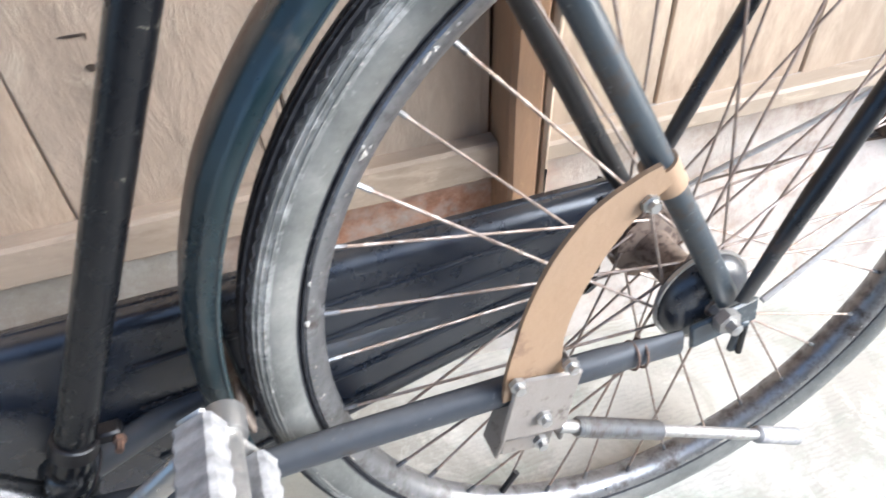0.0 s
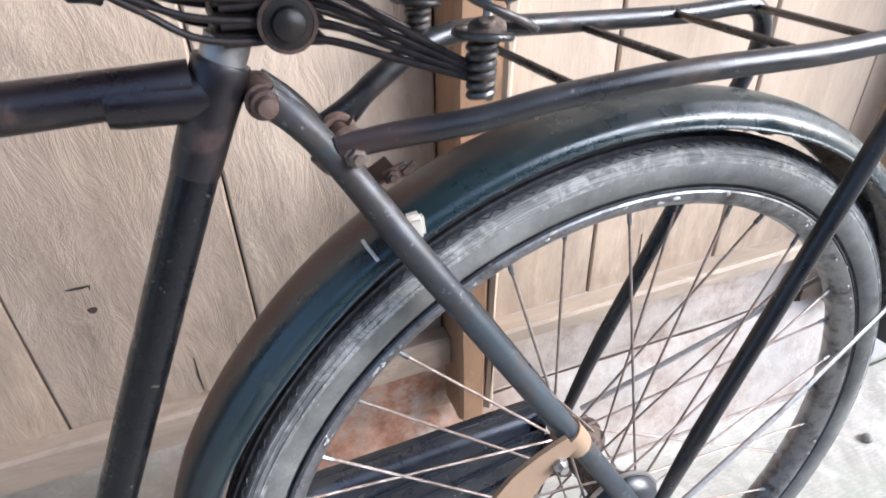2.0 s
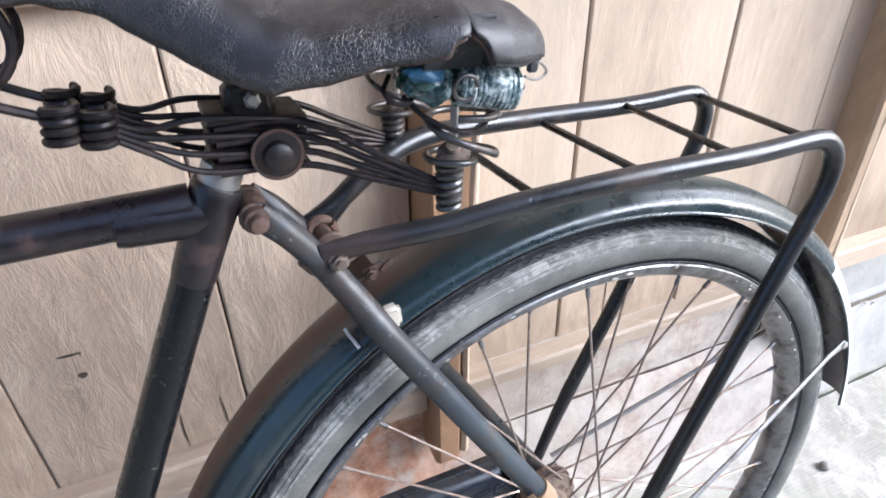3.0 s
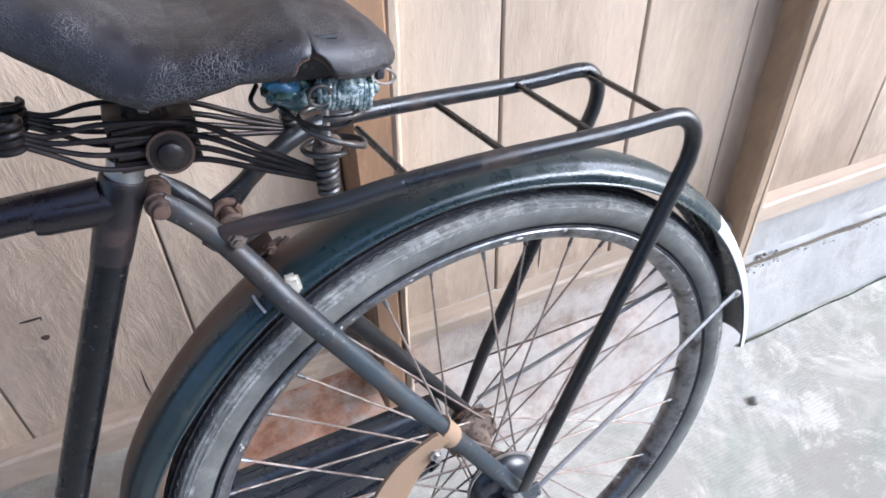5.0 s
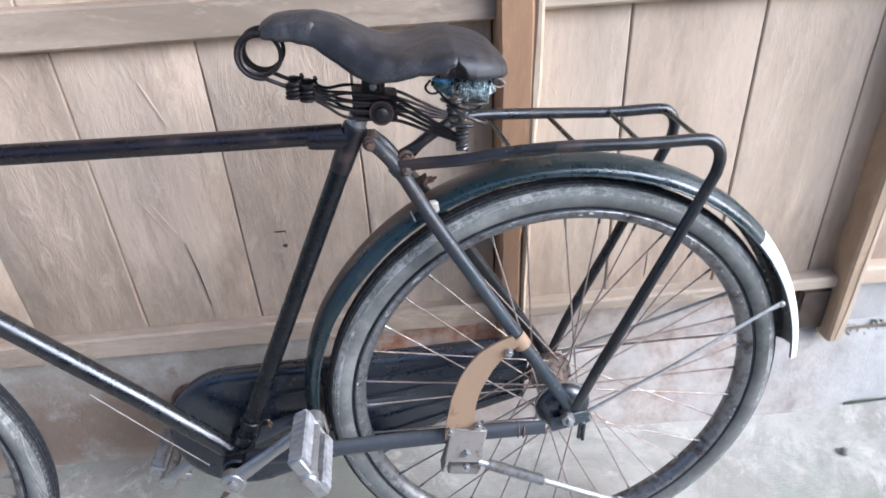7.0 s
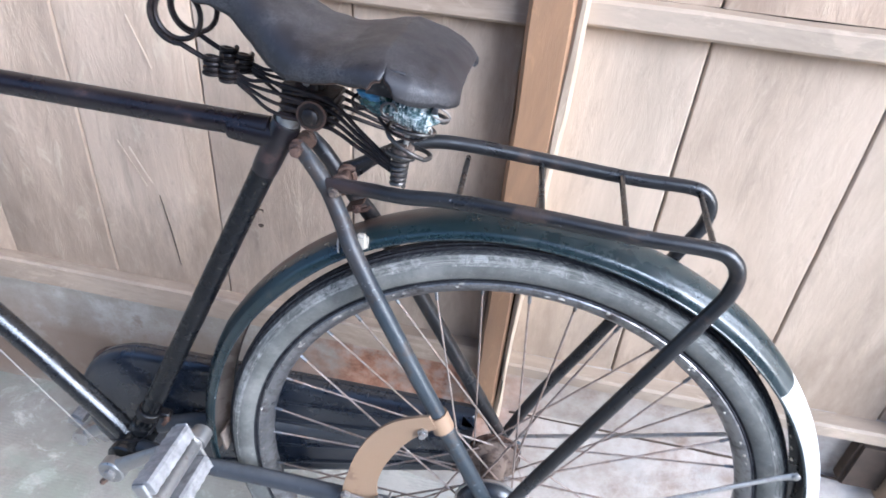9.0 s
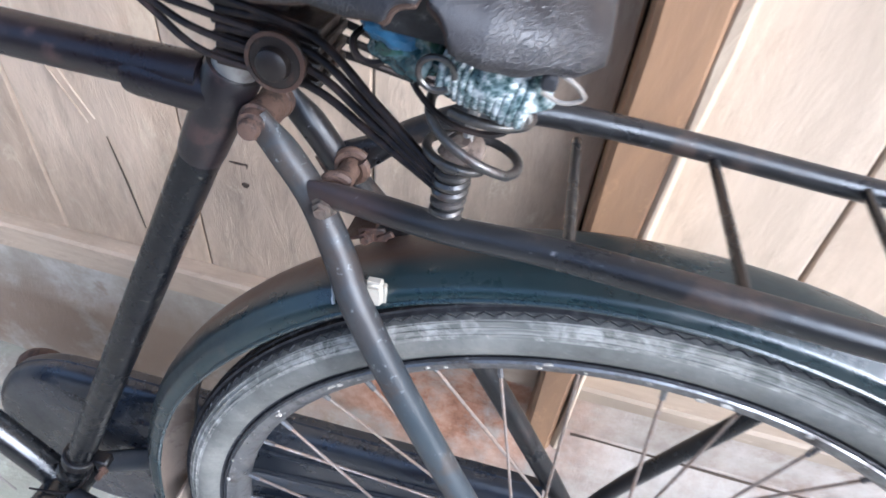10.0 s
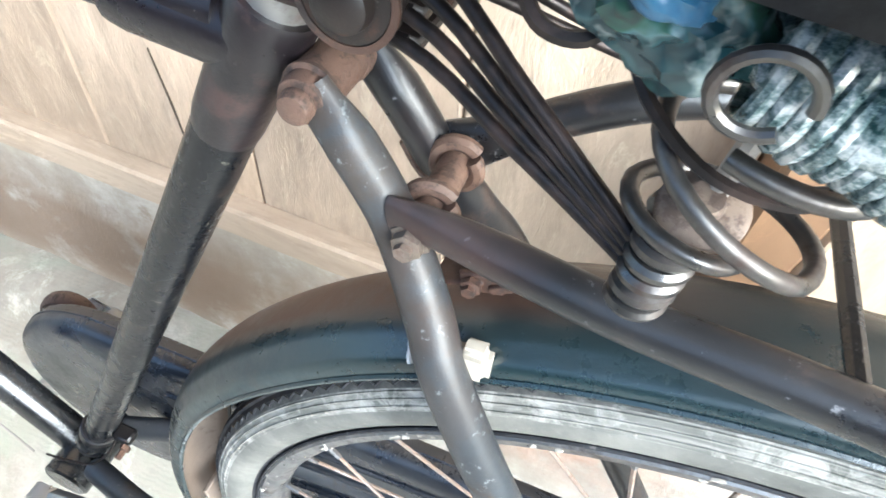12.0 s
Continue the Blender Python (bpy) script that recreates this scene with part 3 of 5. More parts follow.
def helix(centre, axis, r0, r1, wire, turns, height, sides=8, per=26, start=None):
    ax = Vector(axis).normalized()
    u = Vector(start).normalized() if start else ax.orthogonal().normalized()
    u = (u - ax * u.dot(ax)).normalized()
    w = ax.cross(u)
    n = int(turns * per)
    pts = []
    for i in range(n + 1):
        t = 2 * math.pi * i / per
        r = r0 + (r1 - r0) * i / n
        pts.append(Vector(centre) + ax * (height * (i / n - 0.5)) + (u * math.cos(t) + w * math.sin(t)) * r)
    return sweep(pts, wire, sides), pts

# ---- the wall of the house ----
WALL = pose(0, 0.2825, 0, 0, 0, -1.15)  # local x along the wall, local y into it, local z up


def on_wall(ob):
    ob.matrix_world = WALL
    return ob


backing = bmesh.new()
box((0.0, 0.036, 1.45), (5.0, 0.03, 2.5), 0, bm=backing)
wall = on_wall(tagged(link("wall_north", backing, M_back, smooth=False), "weathered plank wall of a wooden house", "wall", kind="structure"))


def plank(u0, u1, z0, z1, seed, wood=None):
    """One upright board with slightly worn edges, a little proud or shy of its neighbours."""
    rnd = random.Random(seed)
    bm = bmesh.new()
    d = rnd.uniform(-0.0015, 0.0015)
    tilt = rnd.uniform(-0.0015, 0.0015)
    gap = rnd.uniform(0.0003, 0.0012)
    cols = [u0 + gap, u0 + 0.0035, (u0 + u1) / 2, u1 - 0.0035, u1 - gap]
    deep = [0.0028, 0.0003, rnd.uniform(-0.001, 0.001), 0.0003, 0.0028]
    rows = [z0 + (z1 - z0) * k / 10 for k in range(11)]
    grid = []
    for z in rows:
        wob = rnd.uniform(-0.0006, 0.0006)
        grid.append([bm.verts.new((u + (wob if k in (0, 1) else -wob if k in (3, 4) else 0), d + e + tilt * (k - 2) / 2, z)) for k, (u, e) in enumerate(zip(cols, deep))])
    back = [[bm.verts.new((u, 0.02, z)) for u in (cols[0], cols[-1])] for z in (z0, z1)]
    for a, b in zip(grid, grid[1:]):
        for k in range(4):
            bm.faces.new((a[k], a[k + 1], b[k + 1], b[k]))
    bm.faces.new([r[0] for r in grid] + [back[1][0], back[0][0]])
    bm.faces.new([r[-1] for r in reversed(grid)] + [back[0][1], back[1][1]])
    ob = link("plank", bm, wood or M_plank, wall)
    return ob


SEAMS_LEFT = (-2.4, -2.18, -1.97, -1.74, -1.52, -1.31, -1.10, -0.917, -0.714, -0.4995, -0.273, -0.047)
SEAMS_MID = (-0.004, 0.172, 0.390, 0.590, 0.645)
SEAMS_RIGHT = (0.66, 0.955, 1.19, 1.43, 1.66, 1.90, 2.15, 2.4)
seed = 0
for seams in (SEAMS_LEFT, SEAMS_MID, SEAMS_RIGHT):
    for u0, u1 in zip(seams, seams[1:]):
        seed += 1
        plank(u0, u1, 0.30, 0.90, seed, M_plank if u1 < 0 else M_plank_pale)
        plank(u0 + 0.02 * ((seed % 3) - 1), u1 + 0.02 * (((seed + 1) % 3) - 1), 0.905, 2.65, seed + 100, M_plank)


def rail(u0, u1, z0, z1, proud, seed, name="rail", wood=None):
    """A rough-sawn batten nailed across the boards."""
    rnd = random.Random(seed)
    bm = bmesh.new()
    n = max(4, int((u1 - u0) / 0.12))
    rings = []
    for i in range(n + 1):
        u = u0 + (u1 - u0) * i / n
        a, b, c = (rnd.uniform(-0.0012, 0.0012) for _ in range(3))
        e = 0.004
        rings.append([bm.verts.new(v) for v in ((u, -0.0005, z1 + a), (u, -proud + e + c, z1 + a), (u, -proud + c, z1 - e + a), (u, -proud + c, z0 + e + b), (u, -proud + e + c, z0 + b), (u, -0.0005, z0 + b))])
    for a, b in zip(rings, rings[1:]):
        for k in range(6):
            bm.faces.new((a[k], a[(k + 1) % 6], b[(k + 1) % 6], b[k]))
    bm.faces.new(rings[0])
    bm.faces.new(list(reversed(rings[-1])))
    return link(name, bm, wood or M_rail, wall)


rail(-2.4, -0.047, 0.282, 0.332, 0.0255, 1)
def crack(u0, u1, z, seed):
    """A dark uneven strip that paints the shade in the gap under a rail."""
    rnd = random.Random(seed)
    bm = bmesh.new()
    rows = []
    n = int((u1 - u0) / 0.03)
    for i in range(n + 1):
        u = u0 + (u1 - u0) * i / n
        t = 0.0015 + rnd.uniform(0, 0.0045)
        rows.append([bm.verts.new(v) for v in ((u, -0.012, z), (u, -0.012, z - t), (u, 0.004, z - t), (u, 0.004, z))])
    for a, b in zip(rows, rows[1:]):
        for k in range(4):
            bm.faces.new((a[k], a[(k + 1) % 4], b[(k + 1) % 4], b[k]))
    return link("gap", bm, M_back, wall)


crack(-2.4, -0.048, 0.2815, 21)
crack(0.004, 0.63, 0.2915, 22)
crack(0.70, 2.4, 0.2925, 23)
rail(0.004, 0.637, 0.292, 0.319, 0.0315, 2)
rail(0.675, 2.4, 0.293, 0.334, 0.030, 3, wood=M_rail_pale)
rail(-2.4, -0.047, 0.863, 0.922, 0.030, 4)
rail(0.022, 0.637, 0.872, 0.904, 0.030, 5)
rail(0.675, 2.4, 0.872, 0.910, 0.030, 6)


def post(u0, u1, z0, z1, proud, seed, mat=None, name="post", label="brown upright timber post", taper=0.0, grow=0.0):
    rnd = random.Random(seed)
    bm = bmesh.new()
    rings = []
    n = 26
    for i in range(n + 1):
        z = z0 + (z1 - z0) * i / n
        a, b, c = rnd.uniform(-0.0018, 0.0018), rnd.uniform(-0.0045, 0.003) if name == "post" else rnd.uniform(-0.0018, 0.0018), rnd.uniform(-0.0014, 0.0014)
        e = 0.005
        a += taper * min(1.0, (z - z0) / 0.75)
        b += grow * min(1.0, max(0.0, (z - 0.35) / 0.45))
        rings.append([bm.verts.new(v) for v in ((u0 + a, 0.012, z), (u0 + a, -proud + e + c, z), (u0 + e + a, -proud + c, z), (u1 - e + b, -proud + c, z), (u1 + b, -proud + e + c, z), (u1 + b, 0.012, z))])
    for a, b in zip(rings, rings[1:]):
        for k in range(6):
            bm.faces.new((a[k], a[(k + 1) % 6], b[(k + 1) % 6], b[k]))
    bm.faces.new(rings[0])
    bm.faces.new(list(reversed(rings[-1])))
    return link(name, bm, mat or M_post, wall, label)


post(-0.045, -0.008, 0.20, 2.65, 0.055, 11, grow=0.017)
post(-0.0075, 0.0040, 0.21, 2.65, 0.0560, 13, M_sapwood, "batten", "pale sapwood batten", 0.015, 0.017)
post(0.640, 0.666, 0.172, 2.65, 0.0535, 12, M_tan_post)
post(0.6520, 0.6725, 0.175, 2.65, 0.0545, 14, M_sapwood, "batten", "pale sapwood batten", 0.014)

# dark block in place of the shade left of the second post's foot
block = box((0.606, -0.010, 0.238), (0.066, 0.036, 0.104), 0.006, segs=2)
link("shade_block", block, M_back, wall, "dark block standing in for the shade beside a post")

# knots and splits in the boards


def sliver(points, width, name):
    """A thin dark split following points (u, z) on the face of a board."""
    bm = bmesh.new()
    n = len(points)
    lo = []
    for i, (u, z) in enumerate(points):
        w = width * math.sin(math.pi * (i + 0.15) / (n - 0.7))
        lo.append([bm.verts.new((u - w / 2, -0.0012, z)), bm.verts.new((u + w / 2, -0.0012, z)), bm.verts.new((u + w / 2, 0.006, z)), bm.verts.new((u - w / 2, 0.006, z))])
    for a, b in zip(lo, lo[1:]):
        for k in range(4):
            bm.faces.new((a[k], a[(k + 1) % 4], b[(k + 1) % 4], b[k]))
    bm.faces.new(lo[0])
    bm.faces.new(list(reversed(lo[-1])))
    return link(name, bm, M_back, wall)


def knot(u, z, ru, rz):
    bm = bmesh.new()
    n = 14
    front = [bm.verts.new((u + ru * math.cos(t) * (1 + 0.2 * math.sin(3 * t)), -0.0014, z + rz * math.sin(t))) for t in (2 * math.pi * k / n for k in range(n))]
    rear = [bm.verts.new((v.co.x, 0.006, v.co.z)) for v in front]
    bm.faces.new(front)
    for k in range(n):
        bm.faces.new((front[k], front[(k + 1) % n], rear[(k + 1) % n], rear[k]))
    return link("knot", bm, M_back, wall)


knot(-0.4270, 0.4865, 0.0046, 0.0036)
knot(-0.4315, 0.5165, 0.0110, 0.0013)
sliver([(-0.4235, 0.5185), (-0.4215, 0.5150), (-0.4220, 0.5110)], 0.0016, "split")
sliver([(-0.350, 0.335), (-0.3515, 0.36), (-0.350, 0.39)], 0.0022, "split")
sliver([(-0.30, 0.335), (-0.3005, 0.37), (-0.302, 0.40)], 0.0018, "split")
for k, (u, z) in enumerate(((-0.655, 0.600), (-0.648, 0.585), (-0.637, 0.592))):
    scuff = sliver([(u, z), (u + 0.012, z - 0.028), (u + 0.028, z - 0.060)], 0.0016, "scuff")
    scuff.data.materials[0] = M_plank_pale
chip = sliver([(-0.598, 0.800), (-0.590, 0.775), (-0.579, 0.745), (-0.573, 0.728)], 0.0028, "chip")
chip.data.materials[0] = M_plank_pale
sliver([(0.25, 0.34), (0.251, 0.375), (0.25, 0.40)], 0.0016, "split")
sliver([(-0.585, 0.37), (-0.591, 0.44), (-0.60, 0.51)], 0.002, "split")

# cement plinth under the boards: plain at one end, sloping out further along
# an unseen eave added to block the sky, and an unseen wall facing it
eave = box((0, -0.42, 2.70), (5.2, 1.5, 0.06), 0.004)
on_wall(tagged(link("ceiling", eave, M_post, smooth=False), "unseen dark eave added to block the sky", "eave", kind="structure"))
# added wall, dark so that the enamel's reflections stay dark
tagged(link("added_wall", box((0, -5.2, 1.3), (16, 0.2, 2.6), 0.01), M_back, smooth=False), "unseen dark wall added to darken reflections", "wall", kind="structure")

bm = bmesh.new()
us = [-2.4 + 4.8 * i / 240 for i in range(241)]
prof = [(0.0, 0.32), (0.0, 0.265), (0.0, 0.180), (0.16, 0.168), (0.34, 0.150), (0.50, 0.115), (0.70, 0.07), (0.88, 0.03), (1.0, -0.02)]
rows = []
for u in us:
    out = 0.012 + 0.052 * min(1, max(0, (u + 0.55) / 0.6)) - 0.022 * min(1, max(0, (u - 0.60) / 0.3))
    row = []
    for k, (f_, z) in enumerate(prof):
        j = noise.noise(Vector((u * 9, z * 14, 3.1))) * 0.006 + noise.noise(Vector((u * 30, z * 40, 7.7))) * 0.0025
        row.append(bm.verts.new((u, -f_ * out - (0.004 + j if k > 2 else 0.001 + j * 0.2), z)))
    row.append(bm.verts.new((u, 0.03, prof[-1][1])))
    row.append(bm.verts.new((u, 0.03, prof[0][1])))
    rows.append(row)
for a, b in zip(rows, rows[1:]):
    for k in range(len(a)):
        bm.faces.new((a[k], a[(k + 1) % len(a)], b[(k + 1) % len(a)], b[k]))
on_wall(tagged(link("plinth", bm, M_plinth), "stained cement plinth under a wooden wall", "plinth", kind="structure"))

# ground: finely divided near the bicycle, reaching out to the horizon
bm = bmesh.new()
steps = [-400, -90, -20, -6, -3] + [-2 + 4 * i / 80 for i in range(81)] + [3, 6, 20, 90, 400]
grid = []
for y in steps:
    row = []
    for x in steps:
        near = max(0.0, 1 - max(abs(x), abs(y)) / 2.2)
        z = (noise.noise(Vector((x * 2.3, y * 2.3, 0.4))) * 0.006 + noise.noise(Vector((x * 11, y * 11, 1.9))) * 0.002) * near
        z -= 0.016 * min(1.0, max(0.0, (x - 0.1) / 0.5)) * near
        row.append(bm.verts.new((x, y, z - 0.002)))
    grid.append(row)
for a, b in zip(grid, grid[1:]):
    for k in range(len(a) - 1):
        bm.faces.new((a[k], a[k + 1], b[k + 1], b[k]))
tagged(link("ground", bm, M_ground), "pale brushed concrete ground with faint moss", "ground", kind="structure")


def pebble(x, y, z, r, seed):
    bm = bmesh.new()
    bmesh.ops.create_icosphere(bm, subdivisions=2, radius=1)
    for v in bm.verts:
        k = 1 + 0.3 * noise.noise(v.co * 1.7 + Vector((seed, 0, 0)))
        v.co = Vector((v.co.x * r * k, v.co.y * r * 0.8 * k, v.co.z * r * 0.6 * k))
    ob = link("pebble", bm, M_pebble)
    ob.matrix_world = pose(x, y, z, 0, 0, seed * 50)
    return tagged(ob, "small dark stone lying on the concrete", "stone", group="stones on the ground")


pebble(0.644, 0.084, -0.012, 0.011, 1)
rnd = random.Random(5)
for k in range(3):
    pebble(0.72 + rnd.uniform(-0.03, 0.10), 0.2555 + rnd.uniform(-0.010, 0.003), 0.1775 + rnd.uniform(-0.002, 0.0), rnd.uniform(0.004, 0.007), k + 2)

# dark rubble and rootlets caught at the foot of the post
twigs = new("rubble_heap")
twigs.location = (0.692, 0.240, 0.186)
tagged(twigs, "small heap of dark rubble beside a post", "rubble")
for k in range(14):
    lumpy = bmesh.new()
    bmesh.ops.create_icosphere(lumpy, subdivisions=2, radius=1)
    at = Vector((0.10 * rnd.random() ** 2, rnd.uniform(-0.012, 0.006), rnd.uniform(-0.016, -0.004)))
    r = rnd.uniform(0.0010, 0.0026)
    for v in lumpy.verts:
        v.co = at + v.co * r * (1 + 0.4 * noise.noise(v.co * 2 + at * 200))
    part("rubble_piece", lumpy, M_pebble, twigs)
for k in range(5):
    p = [Vector((rnd.uniform(-0.006, 0.03), rnd.uniform(-0.012, 0.008), rnd.uniform(-0.008, 0.006)))]
    for q in range(3):
        p.append(p[-1] + Vector((rnd.uniform(0.006, 0.010), rnd.uniform(-0.002, 0.002), rnd.uniform(-0.0025, 0.0015))))
    part("twig", sweep(smooth_path(p, 3), rnd.uniform(0.0006, 0.0011), 5), M_twig, twigs)

# mossy crack where the plinth meets the ground, and dirt caught on its ledge


def strip(name, mat, label, u0, u1, y_of, z, thick, seed):
    bm = bmesh.new()
    lo = []
    n = int((u1 - u0) / 0.012)
    for i in range(n + 1):
        u = u0 + (u1 - u0) * i / n
        y0 = y_of(u) + 0.005 * noise.noise(Vector((u * 9, seed, 0)))
        w = 0.0006 + thick * max(0, noise.noise(Vector((u * 15, 9.0 + seed, 0))) + 0.30) + 0.3 * thick * noise.noise(Vector((u * 60, seed, 3))) ** 2
        h = 0.5 * w
        lo.append([bm.verts.new((u, y0 - w, z - 0.010)), bm.verts.new((u, y0 - w * 0.5, z + h)), bm.verts.new((u, y0 + w * 0.5, z + h * 1.3)), bm.verts.new((u, y0 + w, z - 0.010))])
    for a, d in zip(lo, lo[1:]):
        for k in range(3):
            bm.faces.new((a[k], a[k + 1], d[k + 1], d[k]))
    return on_wall(tagged(link(name, bm, mat), label, name.split("_")[0], kind="stuff"))


strip("moss_strip", M_moss, "dark moss along the foot of a plinth", 0.72, 2.3, lambda u: -0.064 + 0.033 * max(0, u - 0.73), -0.006, 0.0034, 1.0)
strip("dirt_line", M_twig, "brown dirt caught on a plinth ledge", 0.70, 1.5, lambda u: -0.014, 0.172, 0.0010, 4.0)
gravel = bmesh.new()
for k in range(170):
    u = 0.70 + 1.1 * rnd.random()
    at = Vector((u, -0.018 + rnd.uniform(-0.016, 0.012), 0.1705 + rnd.uniform(-0.006, 0.003)))
    r = rnd.uniform(0.0008, 0.0016) * (1 + 1.4 * rnd.random() ** 3)
    lumpy = bmesh.new()
    bmesh.ops.create_icosphere(lumpy, subdivisions=1, radius=1)
    made = {v: gravel.verts.new(at + Vector((v.co.x * 1.6, v.co.y, v.co.z * 0.8)) * r * (1 + 0.5 * noise.noise(v.co * 2 + at * 90))) for v in lumpy.verts}
    for f_ in lumpy.faces:
        gravel.faces.new([made[v] for v in f_.verts])
    lumpy.free()
on_wall(tagged(link("gravel_line", gravel, M_pebble), "grey-brown grit lying along a plinth ledge", "gravel", kind="stuff"))
strip("crack_line", M_back, "dark crack along a plinth ledge", 0.02, 0.60, lambda u: -0.006, 0.1790, 0.0011, 7.0)

# ---- the bicycle ----
up = Vector(UP).normalized()
ax_x = (Vector((1, 0, 0)) - up * up.x).normalized()
BIKE = Matrix((ax_x, up.cross(ax_x), up)).to_4x4()
BIKE.translation = (0, 0, 0.352)
bicycle = new("bicycle")
tagged(bicycle, "old black roadster bicycle leaning by a wooden wall", "bicycle")
bicycle.matrix_world = BIKE

HUB = Vector((0, 0, 0))
BB = Vector((-0.4995, -0.005, -0.090))
LUG = Vector((-0.2992, -0.003, 0.419))
HEAD_HI, HEAD_LO = Vector((-1.004, 0, 0.455)), Vector((-0.962, 0, 0.315))
FRONT = Vector((-1.136, 0, -0.085))


def lerp(a, b, t):
    return Vector(a) * (1 - t) + Vector(b) * t


# frame tubes
part("top_tube", sweep([LUG + Vector((-0.01, 0, 0.006)), (-0.43, 0, 0.4185), (-0.71, 0, 0.4075), lerp(HEAD_LO, HEAD_HI, 0.7)], 0.0127, 20), M_frame_rusty, bicycle)
part("down_tube", sweep([BB, (-0.625, 0, 0.0275), (-0.775, 0, 0.1665), lerp(HEAD_LO, HEAD_HI, 0.2)], 0.0150, 20), M_frame, bicycle)
part("seat_tube", sweep([BB, lerp(BB, LUG, 0.5), LUG], 0.0128, 20), M_seat_tube, bicycle)
part("head_tube", sweep([HEAD_LO, HEAD_HI], 0.018, 20), M_frame, bicycle)
bm = lathe([(0.0130, 0), (0.0137, 0.006), (0.0141, 0.030), (0.0150, 0.046), (0.0154, 0.062), (0.0146, 0.064)], LUG - (LUG - BB).normalized() * 0.046, LUG - BB, 20)
lathe([(0.0150, 0), (0.0144, 0.006), (0.0139, 0.045), (0.0129, 0.052)], LUG, Vector((-0.13, 0, 0.0005)), 20, bm)
part("seat_lug", bm, M_frame_rusty, bicycle)
part("seat_post", lathe([(0.0122, 0), (0.0122, 0.030)], LUG, LUG - BB, 18), M_steel, bicycle, "bright metal seat post")
bm = lathe([(0.019, -0.036), (0.0215, -0.034), (0.0215, 0.034), (0.019, 0.036)], BB, (0, 1, 0), 24)
part("bottom_bracket", bm, M_frame, bicycle)
for s in (-1, 1):
    stay = smooth_path([(-0.2755, s * 0.0165, 0.4175), (-0.2590, s * 0.0180, 0.4030), (-0.2400, s * 0.0200, 0.3790), (-0.2204, s * 0.0287, 0.3500), (-0.2106, s * 0.0360, 0.3350), (-0.1987, s * 0.0408, 0.3170), (-0.1730, s * 0.0469, 0.2790), (-0.1214, s * 0.0536, 0.2020), (-0.0492, s * 0.0599, 0.0940), (0.0065, s * 0.0630, 0.0100)], 6)
    flat = [0.55 if i < 3 else min(1, 0.55 + 0.12 * (i - 2)) for i in range(len(stay))]
    flat[-4:] = [0.85, 0.65, 0.5, 0.45]
    # the wall-side stay takes the rack's darker colour
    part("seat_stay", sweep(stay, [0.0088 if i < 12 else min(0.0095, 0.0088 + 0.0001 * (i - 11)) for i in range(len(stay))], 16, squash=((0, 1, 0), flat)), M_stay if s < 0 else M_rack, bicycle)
    cs = smooth_path([(-0.480, s * 0.022, -0.082), (-0.40, s * 0.040, -0.062), (-0.28, s * 0.047, -0.046), (-0.12, s * 0.056, -0.030), (-0.03, s * 0.064, -0.022)], 6)
    fl = [0.85] * len(cs)
    fl[-5:] = [0.8, 0.7, 0.6, 0.5, 0.45]
    part("chain_stay", sweep(cs, 0.0126, 16, squash=((0, 1, 0), fl)), M_chain_stay, bicycle, "dusty slate-grey chain stay")
    bm = box((0.006, s * 0.066, -0.010), (0.062, 0.005, 0.026), 0.002, Matrix.Rotation(radians(-14), 3, "Y"))
    box((0.026, s * 0.067, -0.030), (0.012, 0.006, 0.034), 0.002, bm=bm)
    part("dropout", bm, M_stay, bicycle)
    bm = lathe([(0.0105, 0), (0.0105, 0.009), (0.0055, 0.0095), (0.0055, 0.017), (0.003, 0.018)], (0, s * 0.069, 0), (0, s, 0), 6)
    part("axle_nut", bm, M_steel, bicycle)
    part("chain_adjuster", sweep([(0.026, s * 0.070, -0.018), (0.028, s * 0.071, -0.046)], 0.0028, 8), M_darkiron, bicycle)
# bridge bolt between the seat stays, with its clamps
part("bridge_bolt", lathe([(0.0062, -0.026), (0.0062, 0.026)], (-0.231, 0, 0.384), (0, 1, 0), 12), M_rust, bicycle, "rusted cross bolt")
for s in (-1, 1):
    ring, _pts = helix((-0.231, s * 0.013, 0.384), (0, 1, 0), 0.0085, 0.0085, 0.0032, 1.0, 0.004)
    part("clamp", ring, M_rust, bicycle)
    part("clamp_arm", sweep(smooth_path([(-0.234, s * 0.014, 0.375), (-0.243, s * 0.017, 0.373), (-0.252, s * 0.018, 0.383)], 4), 0.004, 8), M_rust, bicycle)
bm = lathe([(0.0030, -0.0262), (0.0050, -0.0256), (0.0058, -0.0240), (0.0058, -0.0212), (0.0052, -0.0208), (0.0078, -0.0202), (0.0083, -0.0190), (0.0083, -0.0145), (0.0100, -0.0138), (0.0100, -0.0125), (0.0092, -0.0120), (0.0092, 0.0085), (0.0100, 0.0090), (0.0100, 0.0138), (0.0083, 0.0145), (0.0083, 0.0200), (0.005, 0.022)], (-0.2757, -0.001, 0.415), (0, 1, 0), 22)
part("seat_bolt", bm, M_midrust, bicycle, "rusted seat clamp bolt")
for s in (-1, 1):
    blade = smooth_path([(-0.965, s * 0.035, 0.31), (-1.000, s * 0.050, 0.20), (-1.055, s * 0.052, 0.05), (-1.136, s * 0.054, -0.085)], 6)
    part("fork_blade", sweep(blade, [0.013 - 0.005 * i / (len(blade) - 1) for i in range(len(blade))], 14), M_frame, bicycle)
part("fork_crown", box((-0.963, 0, 0.310), (0.035, 0.10, 0.028), 0.006, segs=2), M_frame, bicycle)


